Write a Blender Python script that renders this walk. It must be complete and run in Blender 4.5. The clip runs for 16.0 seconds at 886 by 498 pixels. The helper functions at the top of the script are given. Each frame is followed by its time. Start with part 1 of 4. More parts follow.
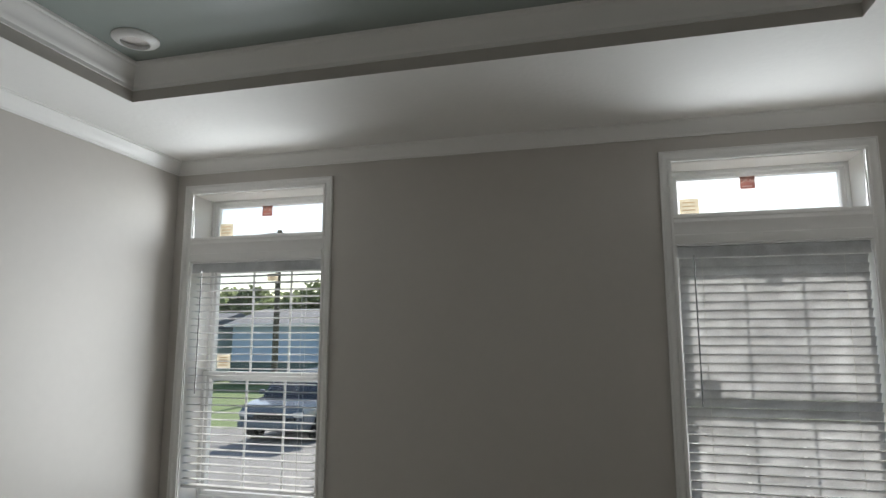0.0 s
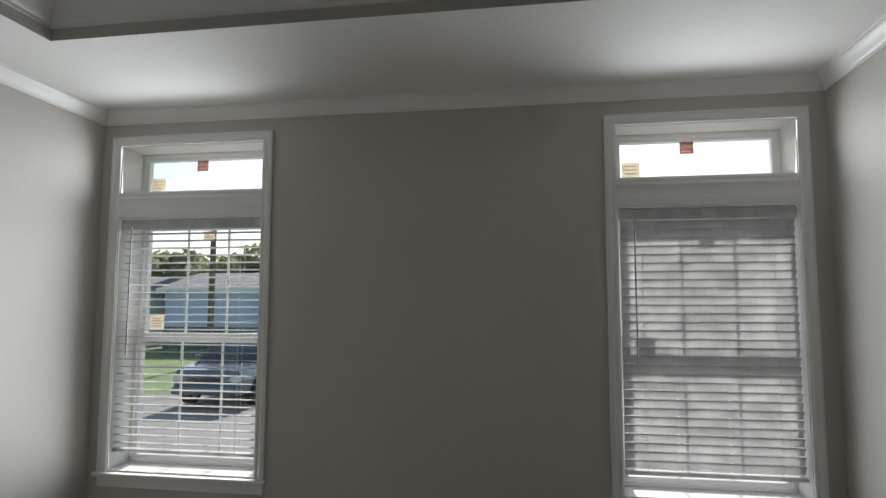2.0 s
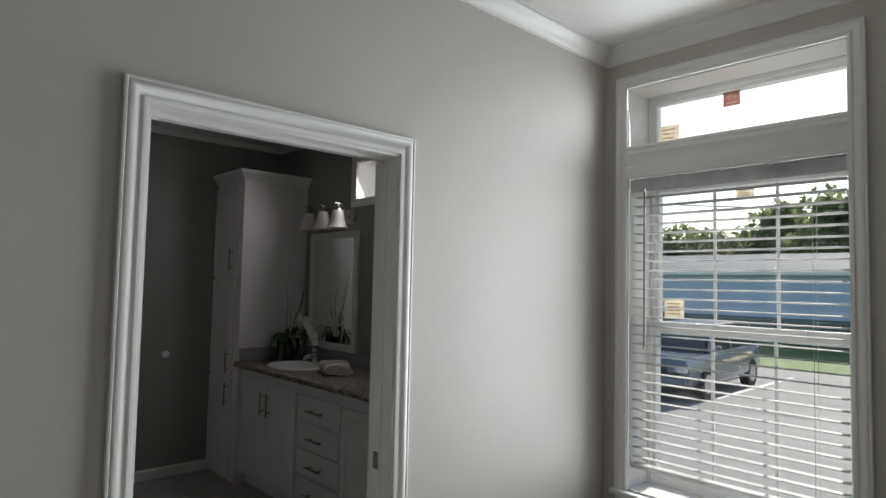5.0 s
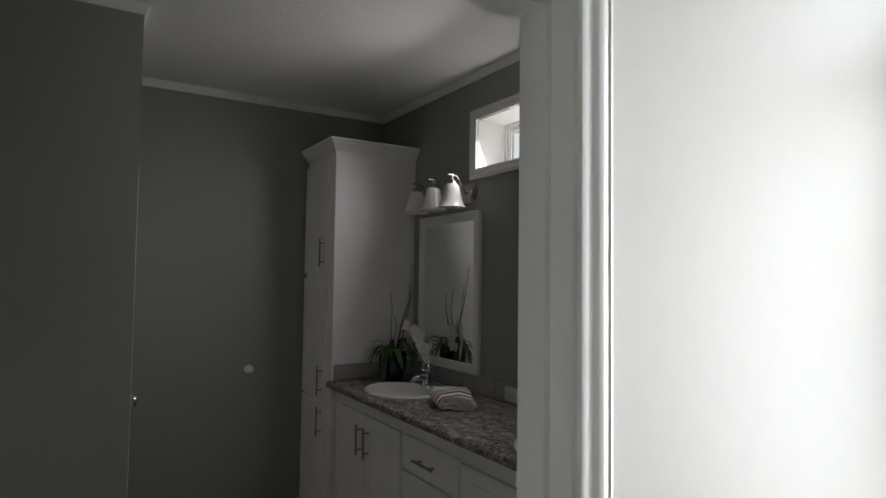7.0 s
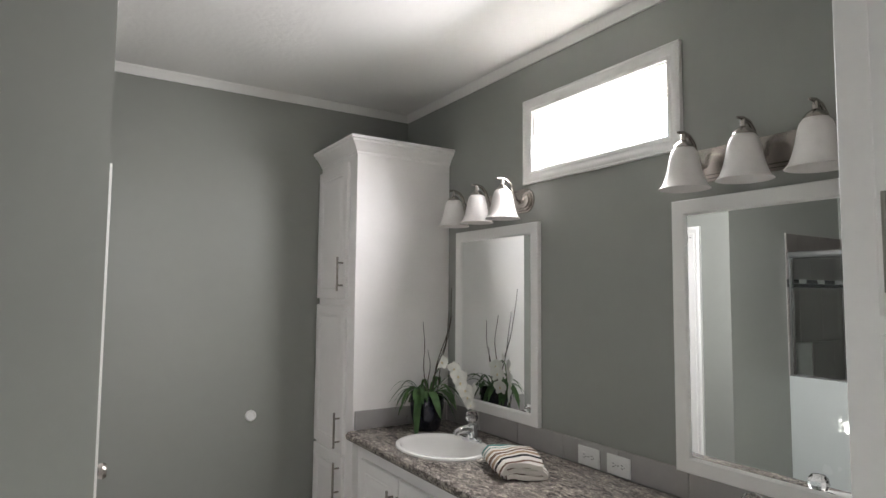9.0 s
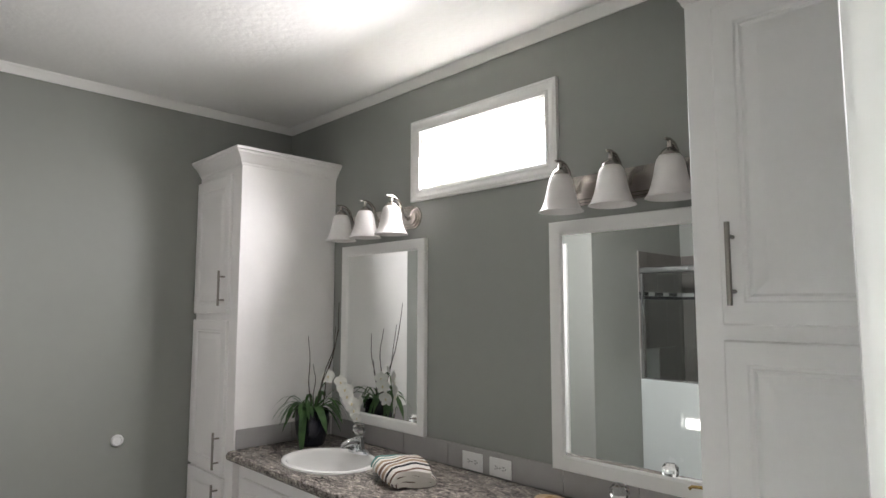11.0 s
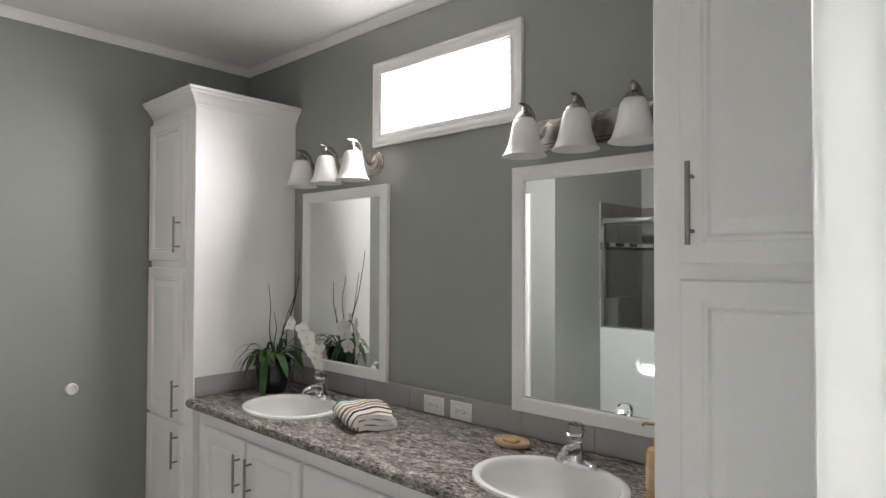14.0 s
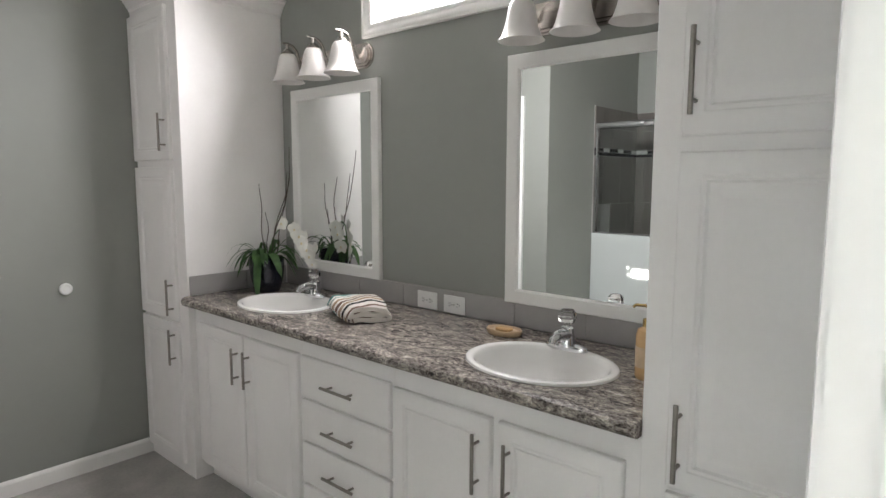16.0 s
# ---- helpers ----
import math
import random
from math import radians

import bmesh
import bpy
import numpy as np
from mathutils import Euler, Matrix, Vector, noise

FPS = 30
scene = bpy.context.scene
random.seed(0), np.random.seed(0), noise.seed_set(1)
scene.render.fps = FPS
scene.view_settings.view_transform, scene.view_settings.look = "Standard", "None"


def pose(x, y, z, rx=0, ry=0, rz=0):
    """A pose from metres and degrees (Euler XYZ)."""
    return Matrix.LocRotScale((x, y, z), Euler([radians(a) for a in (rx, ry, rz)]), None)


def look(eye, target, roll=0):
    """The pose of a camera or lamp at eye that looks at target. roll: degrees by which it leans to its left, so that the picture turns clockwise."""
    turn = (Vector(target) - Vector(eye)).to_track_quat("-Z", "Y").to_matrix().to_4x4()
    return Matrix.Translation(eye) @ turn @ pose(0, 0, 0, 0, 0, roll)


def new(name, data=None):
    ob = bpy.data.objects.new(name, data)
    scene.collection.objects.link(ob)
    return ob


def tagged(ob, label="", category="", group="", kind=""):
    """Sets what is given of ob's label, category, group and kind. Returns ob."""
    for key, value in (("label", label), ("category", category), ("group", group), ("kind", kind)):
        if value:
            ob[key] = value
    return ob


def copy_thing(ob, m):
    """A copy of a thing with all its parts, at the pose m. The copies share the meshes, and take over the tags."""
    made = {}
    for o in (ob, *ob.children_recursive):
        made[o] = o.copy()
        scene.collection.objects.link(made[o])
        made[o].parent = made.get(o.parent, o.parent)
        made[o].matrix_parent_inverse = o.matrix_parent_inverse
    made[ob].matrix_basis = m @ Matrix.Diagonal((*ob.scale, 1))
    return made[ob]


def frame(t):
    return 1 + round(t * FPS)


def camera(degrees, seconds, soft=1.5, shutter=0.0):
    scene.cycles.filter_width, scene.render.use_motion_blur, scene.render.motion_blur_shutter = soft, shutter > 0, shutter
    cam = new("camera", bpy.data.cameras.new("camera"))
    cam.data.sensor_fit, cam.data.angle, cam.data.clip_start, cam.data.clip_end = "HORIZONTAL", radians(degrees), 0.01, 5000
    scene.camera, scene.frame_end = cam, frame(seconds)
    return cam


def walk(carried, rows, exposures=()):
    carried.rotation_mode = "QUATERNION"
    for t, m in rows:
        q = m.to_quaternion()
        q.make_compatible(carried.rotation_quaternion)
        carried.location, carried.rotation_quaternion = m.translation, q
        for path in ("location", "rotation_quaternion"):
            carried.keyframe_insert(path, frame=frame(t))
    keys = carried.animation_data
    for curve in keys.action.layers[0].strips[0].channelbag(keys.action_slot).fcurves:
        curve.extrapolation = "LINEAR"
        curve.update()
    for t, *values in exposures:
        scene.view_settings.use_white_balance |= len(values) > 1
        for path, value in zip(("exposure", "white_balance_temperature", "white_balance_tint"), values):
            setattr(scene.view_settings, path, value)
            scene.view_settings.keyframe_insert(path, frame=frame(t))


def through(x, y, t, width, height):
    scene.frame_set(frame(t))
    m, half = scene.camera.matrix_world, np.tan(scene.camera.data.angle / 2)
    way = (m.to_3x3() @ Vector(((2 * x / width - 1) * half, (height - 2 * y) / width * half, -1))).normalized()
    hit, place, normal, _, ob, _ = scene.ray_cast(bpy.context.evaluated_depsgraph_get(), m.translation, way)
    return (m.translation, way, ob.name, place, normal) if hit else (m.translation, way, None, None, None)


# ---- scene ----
cam = camera(72.5, 16.0)
PATH = [
    (0, (-0.175, 0.301, 1.635), (-0.678, 2.215, 1.925), 0.0),
    (0.5, (-0.18, 0.303, 1.641), (-0.562, 2.248, 1.91), -0.1),
    (1, (-0.209, 0.308, 1.627), (-0.523, 2.268, 1.876), -0.0),
    (1.5, (-0.2, 0.321, 1.614), (-0.496, 2.287, 1.828), -0.0),
    (2, (-0.203, 0.333, 1.602), (-0.519, 2.299, 1.781), 0.1),
    (2.5, (-0.24, 0.331, 1.589), (-0.643, 2.283, 1.753), 0.3),
    (3, (-0.327, 0.365, 1.583), (-0.891, 2.278, 1.739), 0.5),
    (3.5, (-0.451, 0.515, 1.594), (-1.251, 2.341, 1.749), 0.8),
    (4, (-0.642, 0.673, 1.598), (-1.703, 2.361, 1.747), 1.1),
    (4.5, (-0.935, 0.812, 1.589), (-2.229, 2.331, 1.722), 1.2),
    (5, (-1.207, 0.963, 1.586), (-2.664, 2.329, 1.697), 1.2),
    (7.5, (-2.456, 1.738, 1.594), (-4.163, 2.776, 1.691), 0.7),
    (8, (-2.681, 1.762, 1.609), (-4.391, 2.793, 1.713), 0.7),
    (8.5, (-2.816, 1.786, 1.616), (-4.527, 2.815, 1.737), 0.7),
    (9, (-2.893, 1.789, 1.637), (-4.581, 2.852, 1.784), 0.5),
    (9.5, (-2.884, 1.708, 1.634), (-4.484, 2.897, 1.797), 0.4),
    (10, (-2.878, 1.671, 1.645), (-4.391, 2.963, 1.851), 0.4),
    (12.5, (-2.888, 1.693, 1.626), (-4.252, 3.151, 1.749), 0.2),
    (13, (-2.892, 1.698, 1.618), (-4.248, 3.164, 1.716), 0.2),
    (13.5, (-2.891, 1.7, 1.614), (-4.24, 3.174, 1.686), 0.2),
    (14, (-2.89, 1.706, 1.609), (-4.236, 3.184, 1.648), 0.2),
    (14.5, (-2.894, 1.705, 1.595), (-4.232, 3.191, 1.585), 0.1),
    (15, (-2.896, 1.71, 1.57), (-4.228, 3.201, 1.497), 0.1),
    (15.5, (-2.905, 1.709, 1.541), (-4.229, 3.201, 1.392), 0.1),
    (16, (-2.91, 1.713, 1.508), (-4.225, 3.203, 1.281), 0.1),
]
EXPOSURES = [(0.0, 0.55), (1.0, 0.5), (2.5, 0.35), (3.5, 0.3), (5.0, 0.45), (7.3, 1.2), (7.5, 1.4), (8.0, 2.2), (8.5, 2.85), (9.0, 3.15), (10.0, 3.25), (12.5, 3.25), (16.0, 3.4)]
walk(cam, [(t, look(eye, target, roll)) for t, eye, target, roll in PATH], EXPOSURES)

# ---- world, sun, exposure ----
SUN_EL, SUN_AZ = 31.0, 3.5           # degrees above the horizon; degrees west of +y
world = bpy.data.worlds.new("sky")
scene.world = world
world.use_nodes = True
wn = world.node_tree.nodes
sky = wn.new("ShaderNodeTexSky")
sky.sky_type, sky.sun_disc = "NISHITA", False
sky.sun_elevation, sky.sun_rotation = radians(SUN_EL), radians(-SUN_AZ)
wn["Background"].inputs[1].default_value = 0.12
world.node_tree.links.new(sky.outputs[0], wn["Background"].inputs[0])
sun = new("sun", bpy.data.lights.new("sun", "SUN"))
sun.data.energy, sun.data.angle, sun.data.color = 5.0, radians(0.5), (1.0, 0.95, 0.87)
sx, sy, sz = -math.sin(radians(SUN_AZ)), math.cos(radians(SUN_AZ)), math.tan(radians(SUN_EL))
sun.matrix_world = look((sx * 30, sy * 30, sz * 30), (0, 0, 0))


def window_light(x0, x1, z0, z1, watts, color=(0.90, 0.96, 1.0), tilt=0, y=3.642, spread=140):
    """The sky's light that enters by a window's opening."""
    ob = new("window_skylight", bpy.data.lights.new("window_skylight", "AREA"))
    ob.data.shape, ob.data.size, ob.data.size_y = "RECTANGLE", x1 - x0, z1 - z0
    ob.data.energy, ob.data.color, ob.data.spread = watts, color, radians(spread)
    ob.matrix_world = pose((x0 + x1) / 2, y, (z0 + z1) / 2, -90 + tilt, 0, 0)
    return ob


# ---- materials ----
def material(name, color, rough=0.5, metal=0.0, spread=0.06, scale=6.0, bump=0.0, bump_scale=200.0, second=None, **extra):
    """A surface with broad blotches, fine grain and fine relief, at real size."""
    m = bpy.data.materials.new(name)
    m.use_nodes = True
    n, l = m.node_tree.nodes, m.node_tree.links
    p = n["Principled BSDF"]
    p.inputs["Roughness"].default_value, p.inputs["Metallic"].default_value = rough, metal
    for key, value in extra.items():
        p.inputs[key.replace("_", " ")].default_value = value
    geo = n.new("ShaderNodeNewGeometry")
    broad, fine = n.new("ShaderNodeTexNoise"), n.new("ShaderNodeTexNoise")
    broad.inputs["Scale"].default_value, fine.inputs["Scale"].default_value = scale, scale * 14
    broad.inputs["Detail"].default_value = 5
    mix = n.new("ShaderNodeMix")
    mix.data_type = "RGBA"
    add = n.new("ShaderNodeMath")
    add.operation = "MULTIPLY_ADD"
    add.inputs[1].default_value = 0.35
    for t in (broad, fine):
        l.new(geo.outputs["Position"], t.inputs["Vector"])
    l.new(fine.outputs[0], add.inputs[0])
    l.new(broad.outputs[0], add.inputs[2])
    lo = [c * (1 - spread) for c in color]
    hi = second or [min(1, c * (1 + spread)) for c in color]
    rng = n.new("ShaderNodeMapRange")
    rng.inputs["From Min"].default_value, rng.inputs["From Max"].default_value = 0.45, 0.9
    l.new(add.outputs[0], rng.inputs[0])
    l.new(rng.outputs[0], mix.inputs[0])
    mix.inputs[6].default_value, mix.inputs[7].default_value = (*lo, 1), (*hi, 1)
    l.new(mix.outputs[2], p.inputs["Base Color"])
    rr = n.new("ShaderNodeMapRange")
    rr.inputs["To Min"].default_value, rr.inputs["To Max"].default_value = max(0.02, rough - 0.06), min(1, rough + 0.06)
    l.new(broad.outputs[0], rr.inputs[0])
    l.new(rr.outputs[0], p.inputs["Roughness"])
    if bump:
        b, t = n.new("ShaderNodeBump"), n.new("ShaderNodeTexNoise")
        t.inputs["Scale"].default_value, t.inputs["Detail"].default_value = bump_scale, 3
        b.inputs["Strength"].default_value, b.inputs["Distance"].default_value = bump, 0.002
        l.new(geo.outputs["Position"], t.inputs["Vector"])
        l.new(t.outputs[0], b.inputs["Height"])
        l.new(b.outputs[0], p.inputs["Normal"])
    return m


PAINT_BED = material("greige_wall_paint", (0.52, 0.49, 0.455), 0.6, spread=0.03, scale=1.5, bump=0.12, bump_scale=240)
PAINT_BATH = material("sage_grey_wall_paint", (0.278, 0.286, 0.265), 0.5, spread=0.03, scale=1.5, bump=0.12, bump_scale=240)
PAINT_TRAY = material("sage_tray_paint", (0.250, 0.285, 0.264), 0.5, spread=0.03, scale=1.5, bump=0.1, bump_scale=200)
CEILING = material("white_ceiling_texture", (0.80, 0.79, 0.77), 0.75, spread=0.02, scale=2, bump=0.9, bump_scale=32)
TRIM = material("white_semigloss_trim", (0.80, 0.79, 0.77), 0.33, spread=0.02, scale=5, bump=0.05, bump_scale=120)
CABINET = material("white_cabinet_foil", (0.85, 0.825, 0.815), 0.52, spread=0.025, scale=5, bump=0.04, bump_scale=150)
VINYL = material("white_vinyl", (0.83, 0.84, 0.84), 0.35, spread=0.02)
CORD = material("blind_cord", (0.75, 0.75, 0.72), 0.8)
WAND = material("smoky_plastic_wand", (0.18, 0.19, 0.19), 0.3)
NICKEL = material("brushed_nickel", (0.46, 0.43, 0.40), 0.24, 1.0, spread=0.08, scale=30)
PULL = material("dark_brushed_nickel_pull", (0.30, 0.275, 0.25), 0.36, 1.0, spread=0.08, scale=40)
CHROME = material("polished_chrome", (0.62, 0.63, 0.64), 0.09, 1.0, spread=0.02)
PORCELAIN = material("white_glazed_porcelain", (0.83, 0.82, 0.80), 0.1, spread=0.015)
SHADE = material("frosted_white_glass", (0.72, 0.69, 0.67), 0.34, spread=0.05, scale=18)
PLASTIC = material("white_plastic", (0.82, 0.82, 0.81), 0.3, spread=0.01)
DARK = material("dark_slot", (0.02, 0.02, 0.02), 0.6)
SPLASH = material("taupe_tile", (0.36, 0.345, 0.34), 0.3, spread=0.05, scale=12)
GROUT = material("grey_grout", (0.40, 0.385, 0.37), 0.9, spread=0.06, scale=40)
FLOOR = material("grey_vinyl_floor", (0.34, 0.325, 0.31), 0.42, spread=0.18, scale=5, second=(0.45, 0.43, 0.41))
CARPET = material("beige_carpet", (0.44, 0.41, 0.37), 0.95, spread=0.12, scale=30, bump=0.8, bump_scale=500)
POT = material("navy_glazed_pot", (0.008, 0.009, 0.02), 0.18)
TWIG = material("dark_twig", (0.05, 0.038, 0.028), 0.8, spread=0.3, scale=40)
PETAL = material("white_petal", (0.84, 0.83, 0.78), 0.5, spread=0.03, scale=40)
LIP = material("yellow_orchid_lip", (0.72, 0.62, 0.40), 0.5)
SOAP = material("amber_soap", (0.62, 0.40, 0.20), 0.25, spread=0.06, scale=20)
GOLD = material("gold_pump", (0.70, 0.50, 0.20), 0.25, 1.0)
WOODISH = material("tan_wooden_dish", (0.55, 0.40, 0.25), 0.45, spread=0.15, scale=25)
SHOWER_TILE = material("brown_shower_tile", (0.13, 0.115, 0.105), 0.3, spread=0.15, scale=6)
MOSAIC_L = material("pale_mosaic", (0.55, 0.54, 0.52), 0.2)
MOSAIC_D = material("black_mosaic", (0.02, 0.02, 0.022), 0.2)
ACRYLIC = material("white_shower_curb", (0.48, 0.51, 0.50), 0.25, spread=0.02)
GRASS = material("lawn_grass", (0.11, 0.18, 0.04), 0.9, spread=0.3, scale=0.8, second=(0.17, 0.25, 0.07), bump=0.9, bump_scale=20)
CONCRETE = material("pale_driveway_concrete", (0.21, 0.205, 0.205), 0.85, spread=0.12, scale=1.2, bump=0.3, bump_scale=40)
ASPHALT = material("asphalt", (0.06, 0.06, 0.062), 0.9, spread=0.15, scale=2, bump=0.5, bump_scale=60)
BLUE_SIDING = material("blue_grey_siding", (0.52, 0.62, 0.80), 0.6, spread=0.05, scale=0.7)
GREY_SIDING = material("grey_siding", (0.52, 0.58, 0.61), 0.6, spread=0.06, scale=0.7)
ROOF = material("grey_shingle_roof", (0.22, 0.22, 0.23), 0.85, spread=0.15, scale=3)
DARKGLASS = material("dark_window_glass", (0.02, 0.025, 0.03), 0.06)
CARPAINT = material("dark_blue_car_paint", (0.11, 0.14, 0.18), 0.25, spread=0.05, Coat_Weight=0.6)
RUBBER = material("tyre_rubber", (0.02, 0.02, 0.02), 0.8)
ALLOY = material("alloy_rim", (0.5, 0.5, 0.5), 0.3, 1.0)
LAMPRED = material("red_tail_lamp", (0.35, 0.02, 0.02), 0.2)
LAMPCLEAR = material("clear_headlamp", (0.7, 0.7, 0.7), 0.1)
BARK = material("bark", (0.09, 0.07, 0.055), 0.9, spread=0.25, scale=6, bump=0.8, bump_scale=30)
POLEWOOD = material("weathered_pole", (0.12, 0.10, 0.08), 0.9, spread=0.2, scale=5)
WIRE = material("black_wire", (0.02, 0.02, 0.02), 0.7)
# shade at the foot of the houses, put in as a dark teal colour
TEAL = material("dark_teal_foot_shade", (0.07, 0.13, 0.13), 0.7, spread=0.15, scale=1)
WHITEMARK = material("white_parking_paint", (0.62, 0.62, 0.6), 0.8, spread=0.1, scale=8)


def clear(name, rough=0.0, tint=(1, 1, 1), ior=1.45):
    m = bpy.data.materials.new(name)
    m.use_nodes = True
    p = m.node_tree.nodes["Principled BSDF"]
    p.inputs["Base Color"].default_value = (*tint, 1)
    p.inputs["Roughness"].default_value, p.inputs["IOR"].default_value = rough, ior
    p.inputs["Transmission Weight"].default_value = 1
    return m


def thin_glass(name, tint):
    """A flat pane: clear straight through, with a slight gloss."""
    m = bpy.data.materials.new(name)
    m.use_nodes = True
    n, l = m.node_tree.nodes, m.node_tree.links
    n.remove(n["Principled BSDF"])
    see, gloss, mix = n.new("ShaderNodeBsdfTransparent"), n.new("ShaderNodeBsdfGlossy"), n.new("ShaderNodeMixShader")
    see.inputs[0].default_value, gloss.inputs["Roughness"].default_value = (*tint, 1), 0.0
    mix.inputs[0].default_value = 0.04
    l.new(see.outputs[0], mix.inputs[1])
    l.new(gloss.outputs[0], mix.inputs[2])
    l.new(mix.outputs[0], n["Material Output"].inputs[0])
    return m


def leafy(name, dark, light, scale, through=0.45):
    """Leaves or grass: light also passes through the blades."""
    m = material(name, dark, 0.6, spread=0.25, scale=scale, second=light)
    n, l = m.node_tree.nodes, m.node_tree.links
    p, thru, mix = n["Principled BSDF"], n.new("ShaderNodeBsdfTranslucent"), n.new("ShaderNodeMixShader")
    l.new(p.inputs["Base Color"].links[0].from_socket, thru.inputs[0])
    mix.inputs[0].default_value = through
    l.new(p.outputs[0], mix.inputs[1])
    l.new(thru.outputs[0], mix.inputs[2])
    l.new(mix.outputs[0], n["Material Output"].inputs[0])
    return m


FOLIAGE = leafy("tree_foliage", (0.16, 0.21, 0.10), (0.25, 0.30, 0.15), 0.6, 0.65)
SLAT = leafy("white_faux_wood_slat", (0.78, 0.79, 0.80), (0.82, 0.83, 0.84), 9, 0.42)
LEAF = leafy("orchid_leaf_green", (0.025, 0.075, 0.016), (0.07, 0.16, 0.04), 20, 0.2)
STICKER_Y = leafy("pale_yellow_sticker", (0.78, 0.74, 0.64), (0.84, 0.80, 0.71), 30, 0.7)
STICKER_R = leafy("red_sticker", (0.55, 0.33, 0.30), (0.60, 0.38, 0.34), 30, 0.65)
GLASS = thin_glass("window_glass", (0.98, 0.99, 0.985))
CRYSTAL = clear("clear_acrylic_knob", 0.02)
SHOWER_GLASS = thin_glass("shower_glass", (0.90, 0.94, 0.93))
MIRROR = bpy.data.materials.new("mirror_silver")
MIRROR.use_nodes = True
MIRROR.node_tree.nodes["Principled BSDF"].inputs["Metallic"].default_value = 1
MIRROR.node_tree.nodes["Principled BSDF"].inputs["Roughness"].default_value = 0.0
MIRROR.node_tree.nodes["Principled BSDF"].inputs["Base Color"].default_value = (0.9, 0.92, 0.91, 1)


def laminate():
    """Granite-patterned laminate: taupe ground, dark flecks, pale drawn-out veins."""
    m = bpy.data.materials.new("granite_laminate")
    m.use_nodes = True
    n, l = m.node_tree.nodes, m.node_tree.links
    p = n["Principled BSDF"]
    p.inputs["Roughness"].default_value = 0.22
    geo, turn = n.new("ShaderNodeNewGeometry"), n.new("ShaderNodeMapping")
    turn.inputs["Rotation"].default_value, turn.inputs["Scale"].default_value = (0, 0, -0.55), (1.0, 2.1, 1.6)
    l.new(geo.outputs["Position"], turn.inputs["Vector"])
    a, b = (n.new("ShaderNodeTexNoise") for _ in range(2))
    for t, s, d in ((a, 15, 9), (b, 48, 8)):
        t.inputs["Scale"].default_value, t.inputs["Detail"].default_value, t.inputs["Distortion"].default_value = s, d, 1.6
        t.inputs["Roughness"].default_value = 0.68
        l.new(turn.outputs[0], t.inputs["Vector"])
    ramp = n.new("ShaderNodeValToRGB")
    e = ramp.color_ramp.elements
    e[0].position, e[0].color = 0.40, (0.018, 0.015, 0.014, 1)
    e[1].position, e[1].color = 0.62, (0.68, 0.63, 0.57, 1)
    for pos, col in ((0.435, (0.07, 0.056, 0.048, 1)), (0.475, (0.17, 0.145, 0.13, 1)), (0.52, (0.27, 0.245, 0.225, 1)), (0.57, (0.42, 0.37, 0.31, 1))):
        k = e.new(pos)
        k.color = col
    mx, mul = n.new("ShaderNodeMath"), n.new("ShaderNodeMath")
    mx.operation, mul.operation = "MULTIPLY_ADD", "MULTIPLY_ADD"
    mx.inputs[1].default_value = 0.5
    mul.inputs[1].default_value, mul.inputs[2].default_value = 0.5, 0.0
    l.new(b.outputs[0], mul.inputs[0])
    l.new(a.outputs[0], mx.inputs[0])
    l.new(mul.outputs[0], mx.inputs[2])
    l.new(mx.outputs[0], ramp.inputs[0])
    l.new(ramp.outputs[0], p.inputs["Base Color"])
    return m


LAMINATE = laminate()


def striped(period=0.30):
    m = bpy.data.materials.new("striped_terry")
    m.use_nodes = True
    n, l = m.node_tree.nodes, m.node_tree.links
    p = n["Principled BSDF"]
    p.inputs["Roughness"].default_value = 0.95
    tc, sep, ramp, mod = n.new("ShaderNodeTexCoord"), n.new("ShaderNodeSeparateXYZ"), n.new("ShaderNodeValToRGB"), n.new("ShaderNodeMath")
    l.new(tc.outputs["Object"], sep.inputs[0])
    div = n.new("ShaderNodeMath")
    div.operation, div.inputs[1].default_value = "DIVIDE", period
    shift = n.new("ShaderNodeMath")
    shift.operation, shift.inputs[1].default_value = "ADD", period / 2
    l.new(sep.outputs[0], shift.inputs[0])
    l.new(shift.outputs[0], div.inputs[0])
    mod.operation = "FRACT"
    l.new(div.outputs[0], mod.inputs[0])
    l.new(mod.outputs[0], ramp.inputs[0])
    ramp.color_ramp.interpolation = "CONSTANT"
    e = ramp.color_ramp.elements
    cream, black, brown, teal, tan = (0.78, 0.74, 0.68, 1), (0.015, 0.015, 0.018, 1), (0.17, 0.10, 0.07, 1), (0.10, 0.24, 0.22, 1), (0.36, 0.26, 0.17, 1)
    e[0].position, e[0].color = 0.0, black
    e[1].position, e[1].color = 0.07, cream
    for pos, col in ((0.12, teal), (0.24, cream), (0.30, teal), (0.33, cream), (0.40, tan), (0.47, cream), (0.53, brown), (0.62, cream), (0.67, tan), (0.75, cream), (0.79, black), (0.84, cream), (0.91, brown), (0.935, cream)):
        k = e.new(pos)
        k.color = col
    l.new(ramp.outputs[0], p.inputs["Base Color"])
    t, b = n.new("ShaderNodeTexNoise"), n.new("ShaderNodeBump")
    t.inputs["Scale"].default_value = 600
    b.inputs["Strength"].default_value, b.inputs["Distance"].default_value = 0.7, 0.003
    l.new(tc.outputs["Object"], t.inputs["Vector"])
    l.new(t.outputs[0], b.inputs["Height"])
    l.new(b.outputs[0], p.inputs["Normal"])
    return m


TOWEL = striped()


